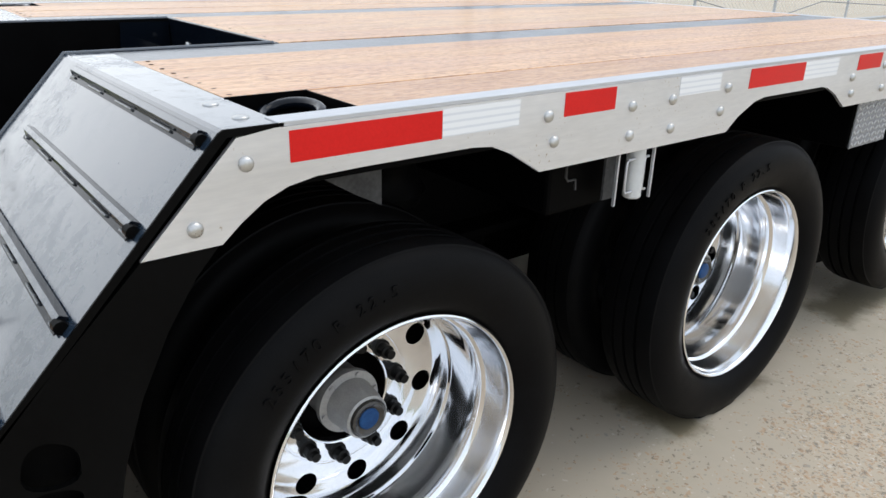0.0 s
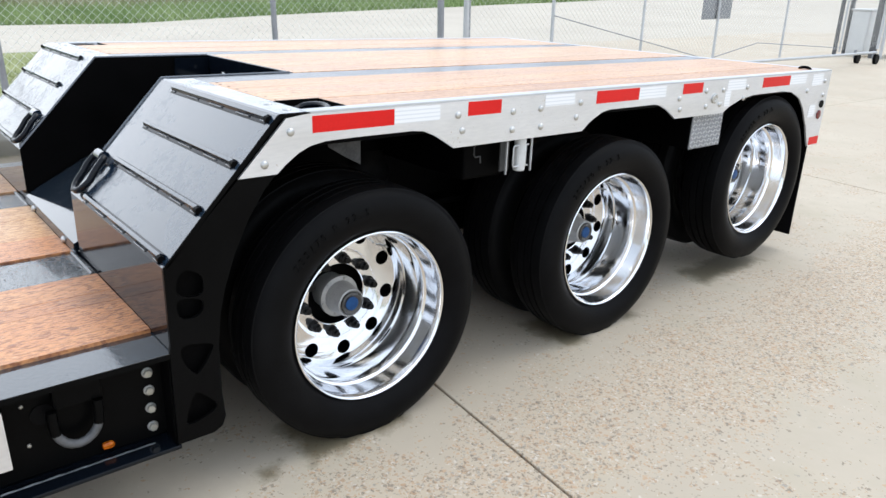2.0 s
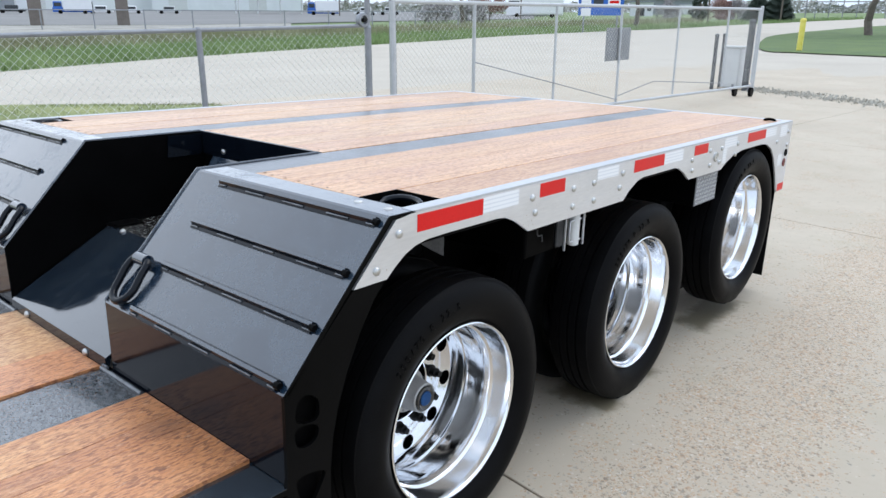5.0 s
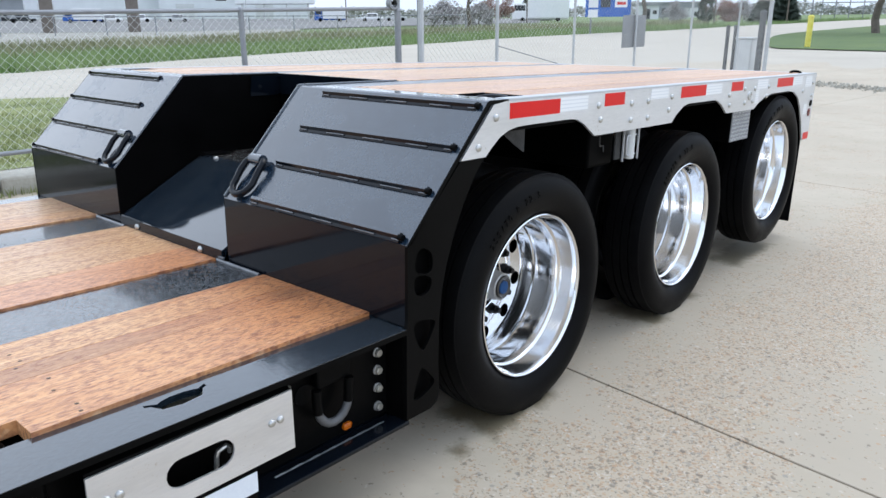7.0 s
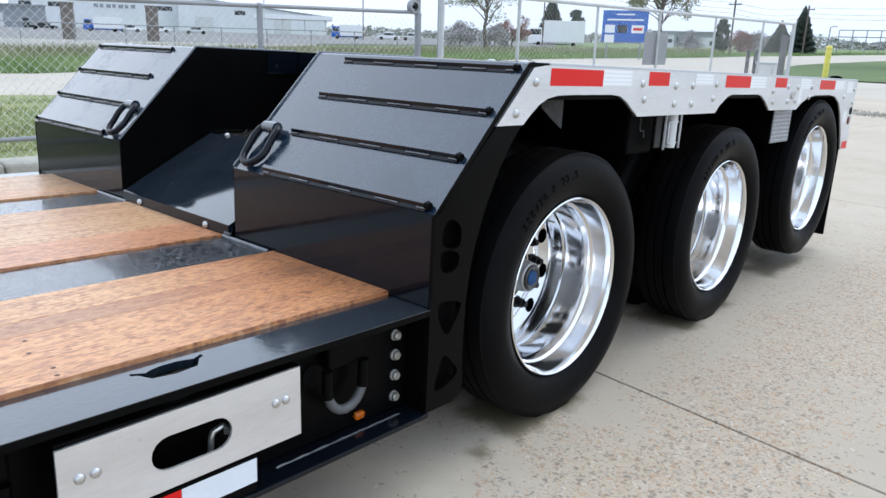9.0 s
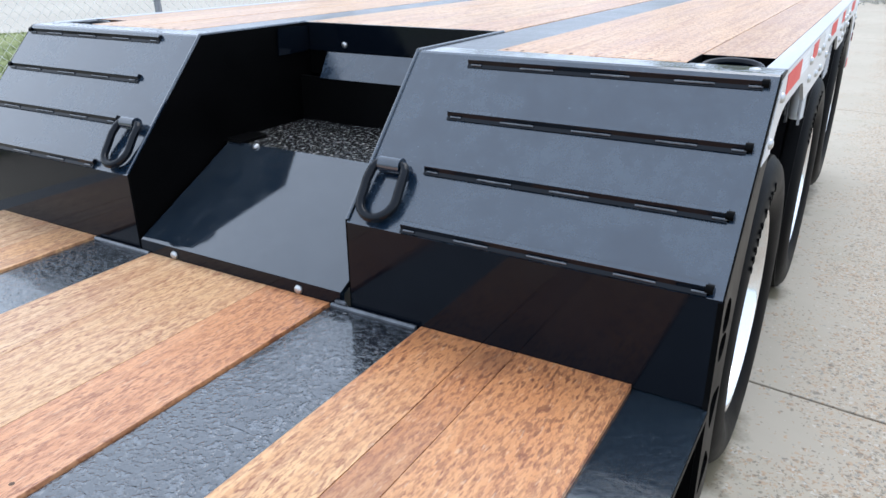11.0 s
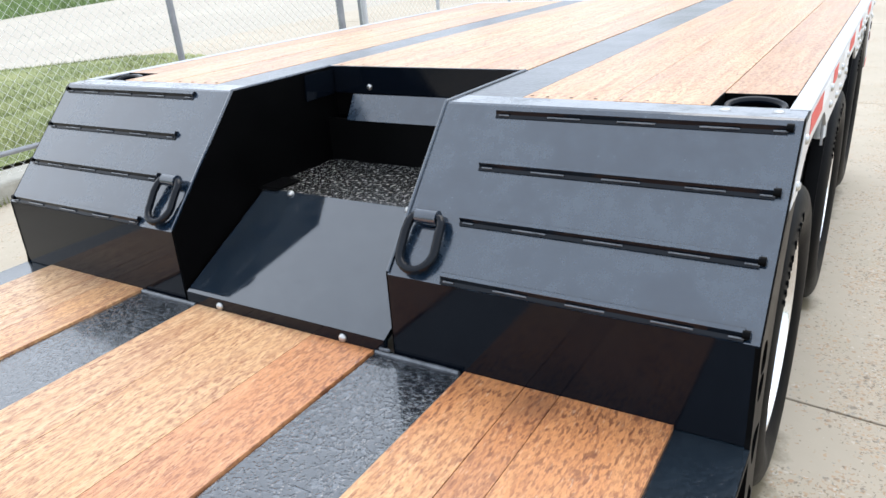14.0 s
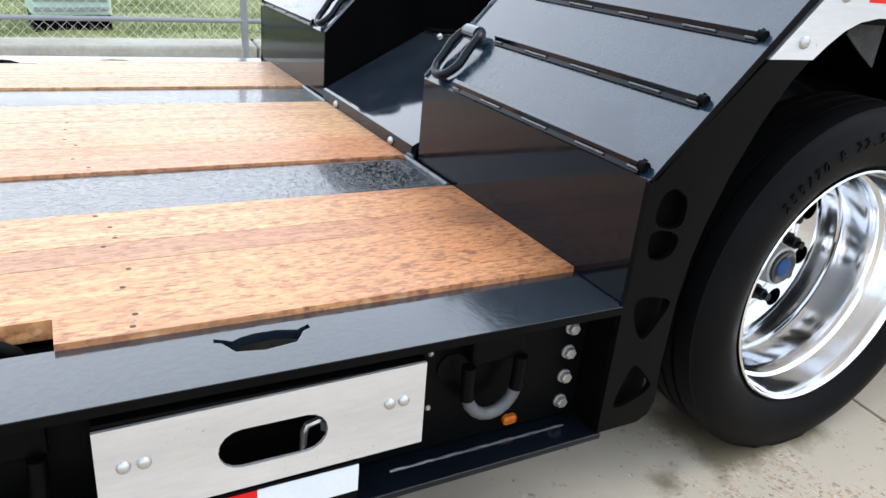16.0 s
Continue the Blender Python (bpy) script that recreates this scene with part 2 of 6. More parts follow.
def concrete_material():
    """Worn slab: smooth grey-tan paste, exposed stones in a wheel lane, damp marks by the tyres."""
    m, n, l, p = nodes_of("worn_concrete")
    v = n.new("ShaderNodeNewGeometry").outputs["Position"]
    cloud, fine, patch = noise_tex(n, l, v, 0.4, 5), noise_tex(n, l, v, 11, 6), noise_tex(n, l, v, 1.9, 5, 0.65)
    base = mix(n, l, ramp(n, l, cloud, 0.3, 0.7), (0.437, 0.374, 0.288), (0.55, 0.485, 0.385))
    base = mix(n, l, ramp(n, l, fine, 0.35, 0.75, (0, 0, 0, 1), (0.6, 0.6, 0.6, 1)), base, (0.45, 0.39, 0.305))
    # the lane beside the parked trailer has lost its skin in patches
    xyz = n.new("ShaderNodeSeparateXYZ")
    l.new(v, xyz.inputs["Vector"])
    off = sums(n, l, "ABSOLUTE", sums(n, l, "SUBTRACT", xyz.outputs["X"], 0.5), 0)
    lane = n.new("ShaderNodeMapRange")
    lane.inputs["From Min"].default_value, lane.inputs["From Max"].default_value = 0.12, 0.45
    lane.inputs["To Min"].default_value, lane.inputs["To Max"].default_value = 0.2, -0.08
    l.new(off, lane.inputs["Value"])
    clump = sums(n, l, "MULTIPLY", sums(n, l, "SUBTRACT", noise_tex(n, l, v, 8.5, 4, 0.7), 0.5), 0.55)
    worn = ramp(n, l, sums(n, l, "ADD", sums(n, l, "ADD", lane.outputs["Result"], patch), clump), 0.42, 0.68, (0.03, 0.03, 0.03, 1), (1.0, 1.0, 1.0, 1))
    base = mix(n, l, mix(n, l, 1.0, worn, (0.45, 0.45, 0.45), "MULTIPLY"), base, (0.53, 0.425, 0.31))
    grime = noise_tex(n, l, v, 1.7, 6, 0.7)
    base = mix(n, l, ramp(n, l, grime, 0.5, 0.75, (0, 0, 0, 1), (0.35, 0.35, 0.35, 1)), base, (0.37, 0.33, 0.22))
    # single stones of several sizes and colours
    wobble = n.new("ShaderNodeVectorMath")
    wobble.operation = "MULTIPLY_ADD"
    wobble.inputs[1].default_value = (0.03, 0.03, 0)
    jag = n.new("ShaderNodeTexNoise")
    jag.inputs["Scale"].default_value, jag.inputs["Detail"].default_value = 60, 3
    l.new(v, jag.inputs["Vector"])
    l.new(jag.outputs["Color"], wobble.inputs[0])
    l.new(v, wobble.inputs[2])
    height = None
    for size, share, reach in ((42, 0.45, 0.44), (72, 0.9, 0.48), (115, 0.9, 0.48)):
        cell = n.new("ShaderNodeTexVoronoi")
        cell.inputs["Scale"].default_value = size
        l.new(wobble.outputs["Vector"], cell.inputs["Vector"])
        pick = n.new("ShaderNodeSeparateColor")
        l.new(cell.outputs["Color"], pick.inputs["Color"])
        there = sums(n, l, "LESS_THAN", pick.outputs["Red"], sums(n, l, "MULTIPLY", worn, share))
        shape = ramp(n, l, cell.outputs["Distance"], reach * 0.6, reach, (1, 1, 1, 1), (0, 0, 0, 1))
        stone = mix(n, l, 1.0, shape, there, "MULTIPLY")
        tone = n.new("ShaderNodeValToRGB")
        tone.color_ramp.interpolation = "CONSTANT"
        e = tone.color_ramp.elements
        e[0].position, e[0].color = 0.0, (0.20, 0.165, 0.125, 1)
        e[1].position, e[1].color = 0.28, (0.39, 0.25, 0.15, 1)
        for at, c in ((0.48, (0.30, 0.285, 0.25, 1)), (0.64, (0.48, 0.32, 0.195, 1)), (0.88, (0.60, 0.55, 0.47, 1))):
            e.new(at).color = c
        l.new(pick.outputs["Green"], tone.inputs["Fac"])
        base = mix(n, l, mix(n, l, 1.0, stone, (0.74, 0.74, 0.74), "MULTIPLY"), base, tone.outputs["Color"])
        height = stone if height is None else mix(n, l, 0.5, height, stone)
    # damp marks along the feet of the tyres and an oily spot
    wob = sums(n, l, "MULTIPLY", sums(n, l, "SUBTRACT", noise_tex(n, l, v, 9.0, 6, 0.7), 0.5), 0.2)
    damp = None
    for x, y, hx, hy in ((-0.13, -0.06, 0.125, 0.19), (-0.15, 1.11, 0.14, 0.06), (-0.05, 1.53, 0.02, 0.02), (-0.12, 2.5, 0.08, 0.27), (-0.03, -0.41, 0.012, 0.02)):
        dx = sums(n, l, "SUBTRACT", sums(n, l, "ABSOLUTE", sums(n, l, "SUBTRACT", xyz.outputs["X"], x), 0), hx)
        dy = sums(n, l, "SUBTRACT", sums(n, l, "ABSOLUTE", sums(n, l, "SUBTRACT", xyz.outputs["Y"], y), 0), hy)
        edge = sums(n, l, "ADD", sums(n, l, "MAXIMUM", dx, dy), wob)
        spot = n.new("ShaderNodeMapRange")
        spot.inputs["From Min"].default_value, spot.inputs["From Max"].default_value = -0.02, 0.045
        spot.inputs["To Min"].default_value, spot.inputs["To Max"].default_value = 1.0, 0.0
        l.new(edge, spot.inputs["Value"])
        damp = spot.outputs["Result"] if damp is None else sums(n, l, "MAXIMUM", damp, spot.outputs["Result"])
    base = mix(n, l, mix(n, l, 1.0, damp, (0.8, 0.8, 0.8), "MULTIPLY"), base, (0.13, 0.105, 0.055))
    l.new(base, p.inputs["Base Color"])
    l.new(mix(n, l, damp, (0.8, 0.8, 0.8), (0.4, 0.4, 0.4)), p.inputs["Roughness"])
    rough = mix(n, l, 0.5, height, noise_tex(n, l, v, 75, 4))
    bump(n, l, p, mix(n, l, 1.0, rough, mix(n, l, 0.8, (1, 1, 1), worn), "MULTIPLY"), 0.22, 0.004)
    return m


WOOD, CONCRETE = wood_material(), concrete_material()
# GRIT's pale specks carry the grains' sky glints in the colour
GRIT = grit_material("black_grit_paint", (0.005, 0.008, 0.011), (0.11, 0.122, 0.135), 0.6, 0.1, 1.0, 1.7, 0.52)
DRYGRIT = grit_material("dry_grit_paint", (0.02, 0.024, 0.03), (0.075, 0.085, 0.1), 0.25, 0.3, 0.7)
RAIL = grit_material("rail_paint", (0.008, 0.014, 0.021), (0.022, 0.032, 0.042), 0.06, 0.1, 1.0, 1.5)
CRUMBS = grit_material("wet_gritty_floor", (0.006, 0.006, 0.006), (0.62, 0.6, 0.56), 1.0, 0.14, 0.7, 1.5, 0.56)
# the trailer's black, with mirrored sky put into a lighter, bluer colour
FILM = gloss_paint("sky_lit_rain_marked_paint", (0.006, 0.015, 0.03), (0.024, 0.04, 0.06), 0.06, 0.36, 0.75, 1.0, 1.5)
WETTED = gloss_paint("sky_lit_wet_gloss_paint", (0.009, 0.015, 0.023), (0.022, 0.029, 0.037), 0.05, 0.09, 0.75, 1.0)
# the same black paint, darkened as the copy for upright, less lit faces
BLACK = gloss_paint("dimmed_black_gloss_paint", (0.0025, 0.004, 0.007), (0.0035, 0.0055, 0.009), 0.06, 0.14, 0.2, 0.04)
SATIN = surface("black_satin_frame_paint", (0.0012, 0.0012, 0.0013), (0.0025, 0.0025, 0.0027), (0.45, 0.6), 0, 5, 80, 0.1, spec=0.03)
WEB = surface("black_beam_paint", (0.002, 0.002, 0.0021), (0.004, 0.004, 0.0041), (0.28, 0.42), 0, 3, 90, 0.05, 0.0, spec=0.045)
# paler than the plates: the beads' highlights are put into the colour
WELD = surface("highlit_weld", (0.03, 0.037, 0.045), (0.15, 0.16, 0.175), (0.1, 0.2), 0, 20, 300, 0.6, 0.5, dist=0.002)
RUBBER = surface("tyre_rubber", (0.003, 0.003, 0.0033), (0.006, 0.006, 0.0064), (0.38, 0.52), 0, 8, 160, 0.25, spec=0.055)
ALU = surface("brushed_aluminium", (0.665, 0.67, 0.69), (0.79, 0.79, 0.80), (0.36, 0.54), 0.85, 6, 120, 0.06, 0, (1, 0.15, 1), grime=(0.34, 0.25, 0.15))
TRIM = surface("bright_aluminium_trim", (0.50, 0.515, 0.54), (0.62, 0.63, 0.65), (0.35, 0.5), 0.6, 6, 120, 0.05, 0, (1, 0.1, 1))
CHROME = surface("polished_aluminium", (0.78, 0.79, 0.81), (0.88, 0.885, 0.895), (0.06, 0.11), 1.0, 9, 140, 0.01)
RIMMETAL = surface("brushed_polished_rim", (0.80, 0.81, 0.83), (0.9, 0.905, 0.915), (0.085, 0.15), 1.0, 9, 140, 0.015)
CAST = surface("cast_grey_metal", (0.30, 0.30, 0.30), (0.42, 0.42, 0.41), (0.4, 0.55), 0.6, 15, 220, 0.35)
ZINC = surface("zinc_bolt", (0.47, 0.465, 0.45), (0.62, 0.62, 0.61), (0.25, 0.4), 0.9, 30, 300, 0.1)
SCREW = surface("rusted_screw", (0.06, 0.035, 0.022), (0.14, 0.085, 0.055), (0.5, 0.7), 0.2, 40, 300, 0.1)
DULL = surface("dull_zinc_bolt", (0.34, 0.33, 0.29), (0.50, 0.48, 0.42), (0.35, 0.5), 0.6, 30, 300, 0.15)
RED = surface("red_reflective_tape", (0.60, 0.010, 0.009), (0.70, 0.016, 0.014), (0.3, 0.4), 0, 4, 200, 0.06, spec=0.2)
WHITE = tape_material()
BLUE = surface("blue_hub_cap_plastic", (0.006, 0.04, 0.14), (0.018, 0.085, 0.23), (0.35, 0.5), 0, 40, 200, 0.1, spec=0.2)
AMBER = surface("amber_lens", (0.35, 0.06, 0.003), (0.62, 0.18, 0.008), (0.12, 0.2), 0, 60, 90, 0.3)
GALV = surface("galvanised_steel", (0.24, 0.25, 0.265), (0.34, 0.35, 0.37), (0.45, 0.6), 0.6, 8, 130, 0.1)
WIRE = surface("galvanised_wire", (0.66, 0.68, 0.66), (0.80, 0.81, 0.79), (0.45, 0.6), 0.1, 8, 130, 0.0)
# lighter copy of GALV, painting the gate as brighter lit than the fence
PIPE = surface("lit_galvanised_pipe", (0.44, 0.455, 0.47), (0.56, 0.57, 0.58), (0.45, 0.6), 0.3, 8, 130, 0.1)
DARKPOST = surface("weathered_dark_post", (0.075, 0.078, 0.082), (0.13, 0.132, 0.138), (0.5, 0.65), 0.2, 6, 80, 0.1)
PRIMER = surface("dull_grey_primer", (0.035, 0.035, 0.036), (0.085, 0.085, 0.085), (0.6, 0.75), 0, 14, 90, 0.1, spec=0.2)
WINDOW = surface("smoky_hub_window", (0.03, 0.028, 0.026), (0.06, 0.056, 0.05), (0.15, 0.25), 0, 30, 200, 0.0)
PLAINTAPE = surface("plain_white_tape", (0.66, 0.70, 0.76), (0.74, 0.77, 0.82), (0.35, 0.45), 0, 4, 120, 0.05, spec=0.3)
GREY = surface("grey_painted_box", (0.55, 0.56, 0.56), (0.66, 0.67, 0.66), (0.5, 0.65), 0, 3, 60, 0.08)
GRASS = surface("lawn", (0.125, 0.165, 0.045), (0.33, 0.345, 0.15), (0.8, 0.95), 0, 0.9, 26, 0.6, dist=0.03)
VERGE = surface("rough_verge_grass", (0.06, 0.115, 0.03), (0.25, 0.31, 0.135), (0.8, 0.95), 0, 0.35, 5, 0.6, dist=0.05)
DRIVE = surface("pale_drive_concrete", (0.43, 0.385, 0.318), (0.525, 0.48, 0.402), (0.8, 0.9), 0, 0.25, 14, 0.2, dist=0.003)
ASPHALT = surface("grey_highway", (0.17, 0.168, 0.16), (0.235, 0.23, 0.22), (0.8, 0.9), 0, 0.1, 2, 0.1)
WEEDS = surface("tall_dry_weeds", (0.16, 0.17, 0.075), (0.42, 0.40, 0.26), (0.8, 0.95), 0, 0.4, 3, 0.3, dist=0.05)
SHOULDER = surface("grey_brown_shoulder", (0.22, 0.215, 0.185), (0.42, 0.40, 0.35), (0.8, 0.9), 0, 0.35, 3, 0.1)
SWARD = surface("mown_green_lawn", (0.055, 0.105, 0.028), (0.14, 0.19, 0.06), (0.8, 0.95), 0, 0.5, 9, 0.5, dist=0.03)
TALL = surface("long_green_grass", (0.13, 0.22, 0.065), (0.34, 0.42, 0.19), (0.8, 0.95), 0, 0.4, 5, 0.2, dist=0.03)
KERB = surface("weathered_kerb", (0.32, 0.30, 0.25), (0.50, 0.48, 0.42), (0.8, 0.92), 0, 1.5, 22, 0.5, dist=0.008)
NUT = surface("dark_steel_nut", (0.002, 0.002, 0.002), (0.006, 0.006, 0.006), (0.4, 0.55), 0, 30, 200, 0.2, spec=0.2)
LENS = surface("dark_red_lens", (0.10, 0.008, 0.008), (0.16, 0.012, 0.012), (0.2, 0.3), 0, 20, 90, 0.1)
YELLOW = surface("yellow_post_paint", (0.70, 0.60, 0.08), (0.80, 0.72, 0.18), (0.4, 0.55), 0, 4, 60, 0.1)


# ---------------------------------------------------------------- mesh helpers
def part(name, bm, material, parent=None, label=""):
    me = bpy.data.meshes.new(name)
    bmesh.ops.recalc_face_normals(bm, faces=bm.faces)
    bm.to_mesh(me)
    bm.free()
    me.materials.append(material)
    ob = new(name, me)
    ob.parent = parent
    if label:
        ob["label"] = label
    return ob


def smooth(ob, angle=35):
    ob.data.polygons.foreach_set("use_smooth", [True] * len(ob.data.polygons))
    ob.data.set_sharp_from_angle(angle=radians(angle))
    return ob


def empty(name, m=None, parent=None):
    ob = new(name)
    ob.empty_display_size = 0.1
    ob.parent = parent
    if m is not None:
        ob.matrix_basis = m
    return ob


def box(bm, x, y, z, r=0.0, m=None):
    """A box between the pairs x, y and z, with edges rounded by r."""
    made = bmesh.ops.create_cube(bm, size=1.0)["verts"]
    for v in made:
        v.co = Vector((x[0] + (v.co.x + 0.5) * (x[1] - x[0]), y[0] + (v.co.y + 0.5) * (y[1] - y[0]), z[0] + (v.co.z + 0.5) * (z[1] - z[0])))
    if r:
        edges = list({e for v in made for e in v.link_edges})
        out = bmesh.ops.bevel(bm, geom=edges, offset=r, segments=2, affect="EDGES", profile=0.5)
        made = list({v for f in out["faces"] for v in f.verts} | {v for v in made if v.is_valid})
    if m is not None:
        bmesh.ops.transform(bm, matrix=m, verts=made)
    return bm


def plate(loops, x0, x1, r=0.0):
    """A plate in the y-z plane between x0 and x1; the first loop is its outline, the rest are holes."""
    bm = bmesh.new()
    edges = []
    for loop in loops:
        vs = [bm.verts.new((x0, y, z)) for y, z in loop]
        edges += [bm.edges.new((vs[i], vs[(i + 1) % len(vs)])) for i in range(len(vs))]
    faces = [g for g in bmesh.ops.triangle_fill(bm, use_beauty=True, edges=edges)["geom"] if isinstance(g, bmesh.types.BMFace)]
    out = bmesh.ops.extrude_face_region(bm, geom=faces)["geom"]
    bmesh.ops.translate(bm, vec=(x1 - x0, 0, 0), verts=[g for g in out if isinstance(g, bmesh.types.BMVert)])
    return bm


def lathe(bm, profile, seg=64, centre=(0, 0, 0), closed=False):
    """Turns a profile of (x, radius) about the x axis."""
    rings = []
    for x, r in profile:
        rings.append([bm.verts.new((centre[0] + x, centre[1] + r * math.cos(2 * math.pi * i / seg), centre[2] + r * math.sin(2 * math.pi * i / seg))) for i in range(seg)])
    pairs = list(zip(rings, rings[1:])) + ([(rings[-1], rings[0])] if closed else [])
    for a, b in pairs:
        for i in range(seg):
            bm.faces.new((a[i], a[(i + 1) % seg], b[(i + 1) % seg], b[i]))
    if not closed:
        bm.faces.new(rings[0])
        bm.faces.new(rings[-1])
    return bm


def tube(bm, pts, r, seg=8, closed=False):
    """A round bar along points."""
    pts = [Vector(p) for p in pts]
    rings, k = [], len(pts)
    side = None
    for i, p in enumerate(pts):
        a, b = (pts[i - 1], pts[(i + 1) % k]) if closed else (pts[max(i - 1, 0)], pts[min(i + 1, k - 1)])
        d = (b - a).normalized()
        if side is None:
            side = d.orthogonal().normalized()
        side = (side - d * side.dot(d)).normalized()
        up = d.cross(side)
        rings.append([bm.verts.new(p + r * (side * math.cos(2 * math.pi * j / seg) + up * math.sin(2 * math.pi * j / seg))) for j in range(seg)])
    for i in range(k if closed else k - 1):
        a, b = rings[i], rings[(i + 1) % k]
        for j in range(seg):
            bm.faces.new((a[j], a[(j + 1) % seg], b[(j + 1) % seg], b[j]))
    if not closed:
        bm.faces.new(rings[0])
        bm.faces.new(rings[-1])
    return bm


def dome(bm, at, normal, r, h):
    """A round-headed bolt or rivet."""
    q = Vector((0, 0, 1)).rotation_difference(Vector(normal)).to_matrix().to_4x4()
    prof = ((r, 0), (r, h * 0.25), (r * 0.85, h * 0.65), (r * 0.5, h * 0.95))
    rings = [[bm.verts.new(Matrix.Translation(at) @ q @ Vector((rr * math.cos(i * math.pi / 6), rr * math.sin(i * math.pi / 6), hh))) for i in range(12)] for rr, hh in prof]
    for a, b in zip(rings, rings[1:]):
        for i in range(12):
            bm.faces.new((a[i], a[(i + 1) % 12], b[(i + 1) % 12], b[i]))
    bm.faces.new(rings[-1])
    bm.faces.new(rings[0])
    return bm


def rivet(parent, at, normal=(1, 0, 0), r=0.012, h=0.008, name="rivet", material=None):
    return smooth(part(name, dome(bmesh.new(), at, normal, r, h), material or ZINC, parent), 50)


def arc(cy, cz, r, a0, a1, k=8):
    return [(cy + r * math.cos(radians(a0 + (a1 - a0) * i / k)), cz + r * math.sin(radians(a0 + (a1 - a0) * i / k))) for i in range(k + 1)]


# ---------------------------------------------------------------- ground, pavement, far land
TURN = radians(-6.2)  # the yard's joints and fence run at this angle to the trailer
ALONG, ACROSS = Vector((math.sin(-TURN), math.cos(TURN), 0)), Vector((math.cos(TURN), math.sin(TURN), 0))


def land(x, y):
    """Height of the land: level yard, then a gentle rise."""
    return max(0.0, min(math.hypot(x - 1.4, y + 2), 240) - 28) * 0.0135


def band(name, rows, lift, material, label, kind_of="ground", steps=14):
    """A strip of land round the yard; rows of (bearing in degrees, near, far)."""
    bm = bmesh.new()
    grid = []
    for a, b in zip(rows, rows[1:] + rows[-1:]):
        for i in range(5 if a is not b else 1):
            f = i / 5
            az, r0, r1 = [p + (q - p) * f for p, q in zip(a, b)]
            line = []
            for j in range(steps + 1):
                r = r0 + (r1 - r0) * j / steps
                x, y = 1.4 + r * math.sin(radians(az)), -2 + r * math.cos(radians(az))
                line.append(bm.verts.new((x, y, land(x, y) + lift)))
            grid.append(line)
    for a, b in zip(grid, grid[1:]):
        for j in range(steps):
            bm.faces.new((a[j], a[j + 1], b[j + 1], b[j]))
    return tagged(part(name, bm, material), label, kind_of, kind="structure")


band("ground", [(a, 0.01, 1500) for a in range(-180, 181, 12)], -0.06, VERGE, "rough green grassland reaching out to the horizon", steps=60)
# west edge of the drive, which runs on as a road: bearing, distance
EDGE = [(-120, 26), (-95, 26), (-71, 26.9), (-64, 30), (-56.6, 33.8), (-48.3, 39), (-40.6, 46.6), (-31.2, 61), (-27.6, 67), (-25.2, 71), (-22.4, 79), (-20.3, 88), (-17, 101), (-12.6, 128), (-8, 165)]


def drive_edge(az):
    for (a, p), (b, q) in zip(EDGE, EDGE[1:]):
        if a <= az <= b:
            return p + (q - p) * (az - a) / (b - a)
    return EDGE[-1][1] if az > 0 else EDGE[0][1]


band("driveway", [(az, 5, r) for az, r in EDGE] + [(-4, 5, 165), (6, 5, 40), (60, 5, 26), (120, 5, 26), (180, 5, 26)], -0.018, DRIVE, "pale worn concrete driveway beyond the chain-link fence", "driveway")
band("grass_island", [(-18.2, 42, 44), (-17.7, 39, 55), (-17.2, 38.2, 59), (-15.7, 38, 66), (-14, 37.4, 73), (-10, 36.6, 95), (-4, 36.5, 130), (6, 36, 130), (60, 33, 100)], 0.03, SWARD, "mown green lawn between the yard and the road", "lawn")
band("highway", [(-125, 78, 240), (-100, 78, 240), (-70, 78, 235), (-60, 78, 225), (-52, 86, 225), (-42, 104, 215), (-34, 118, 180)], 0.03, ASPHALT, "grey far highway behind the grass verge", "road")
band("road_shoulder", [(-125, 45, 77), (-100, 45, 77), (-72, 46, 77), (-60, 55, 77), (-52, 76, 85)], 0.035, SHOULDER, "grey-brown gravel shoulder of the far highway", "road")

# concrete slabs of the yard, each one a piece with open joints
pavement = tagged(empty("pavement"), "worn tan concrete yard with exposed aggregate and open joints", "pavement", kind="structure")
slab_bm = bmesh.new()
SLAB = 4.57
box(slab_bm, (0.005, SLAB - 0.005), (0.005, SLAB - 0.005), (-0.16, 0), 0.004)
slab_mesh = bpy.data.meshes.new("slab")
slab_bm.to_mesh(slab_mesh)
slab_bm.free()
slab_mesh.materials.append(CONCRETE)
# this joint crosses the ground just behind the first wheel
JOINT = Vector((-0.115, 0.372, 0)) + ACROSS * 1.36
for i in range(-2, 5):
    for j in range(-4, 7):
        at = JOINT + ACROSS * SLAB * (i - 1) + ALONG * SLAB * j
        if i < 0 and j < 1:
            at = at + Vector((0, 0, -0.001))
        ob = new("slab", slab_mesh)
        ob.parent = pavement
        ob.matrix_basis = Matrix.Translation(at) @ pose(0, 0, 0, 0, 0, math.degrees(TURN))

# lawn beside the yard, its kerb
bm = bmesh.new()
k = 40
rows = []
for i in range(k + 1):
    f = i / k
    y = -30 + 36.2 * f ** 0.6
    right = -5.75 - (5.3 - y) * 0.108
    left = -14.3 if y < 2 else -14.3 + (y - 2) ** 1.5 * 0.45
    if y > 5.2:
        right = -5.75 - (y - 5.2) * 2.6
    left = min(left, right - 0.05)
    rows.append([bm.verts.new((right + (left - right) * j / 30, y, 0.10 + 0.05 * noise.noise(Vector((j * 0.6, y * 0.9, 0))) * (0.3 if j in (0, 30) else 1))) for j in range(31)])
for a, b in zip(rows, rows[1:]):
    for j in range(30):
        bm.faces.new((a[j], a[j + 1], b[j + 1], b[j]))
lawn = tagged(part("lawn", bm, GRASS), "patchy yellow-green lawn behind the chain-link fence", "lawn", kind="structure")
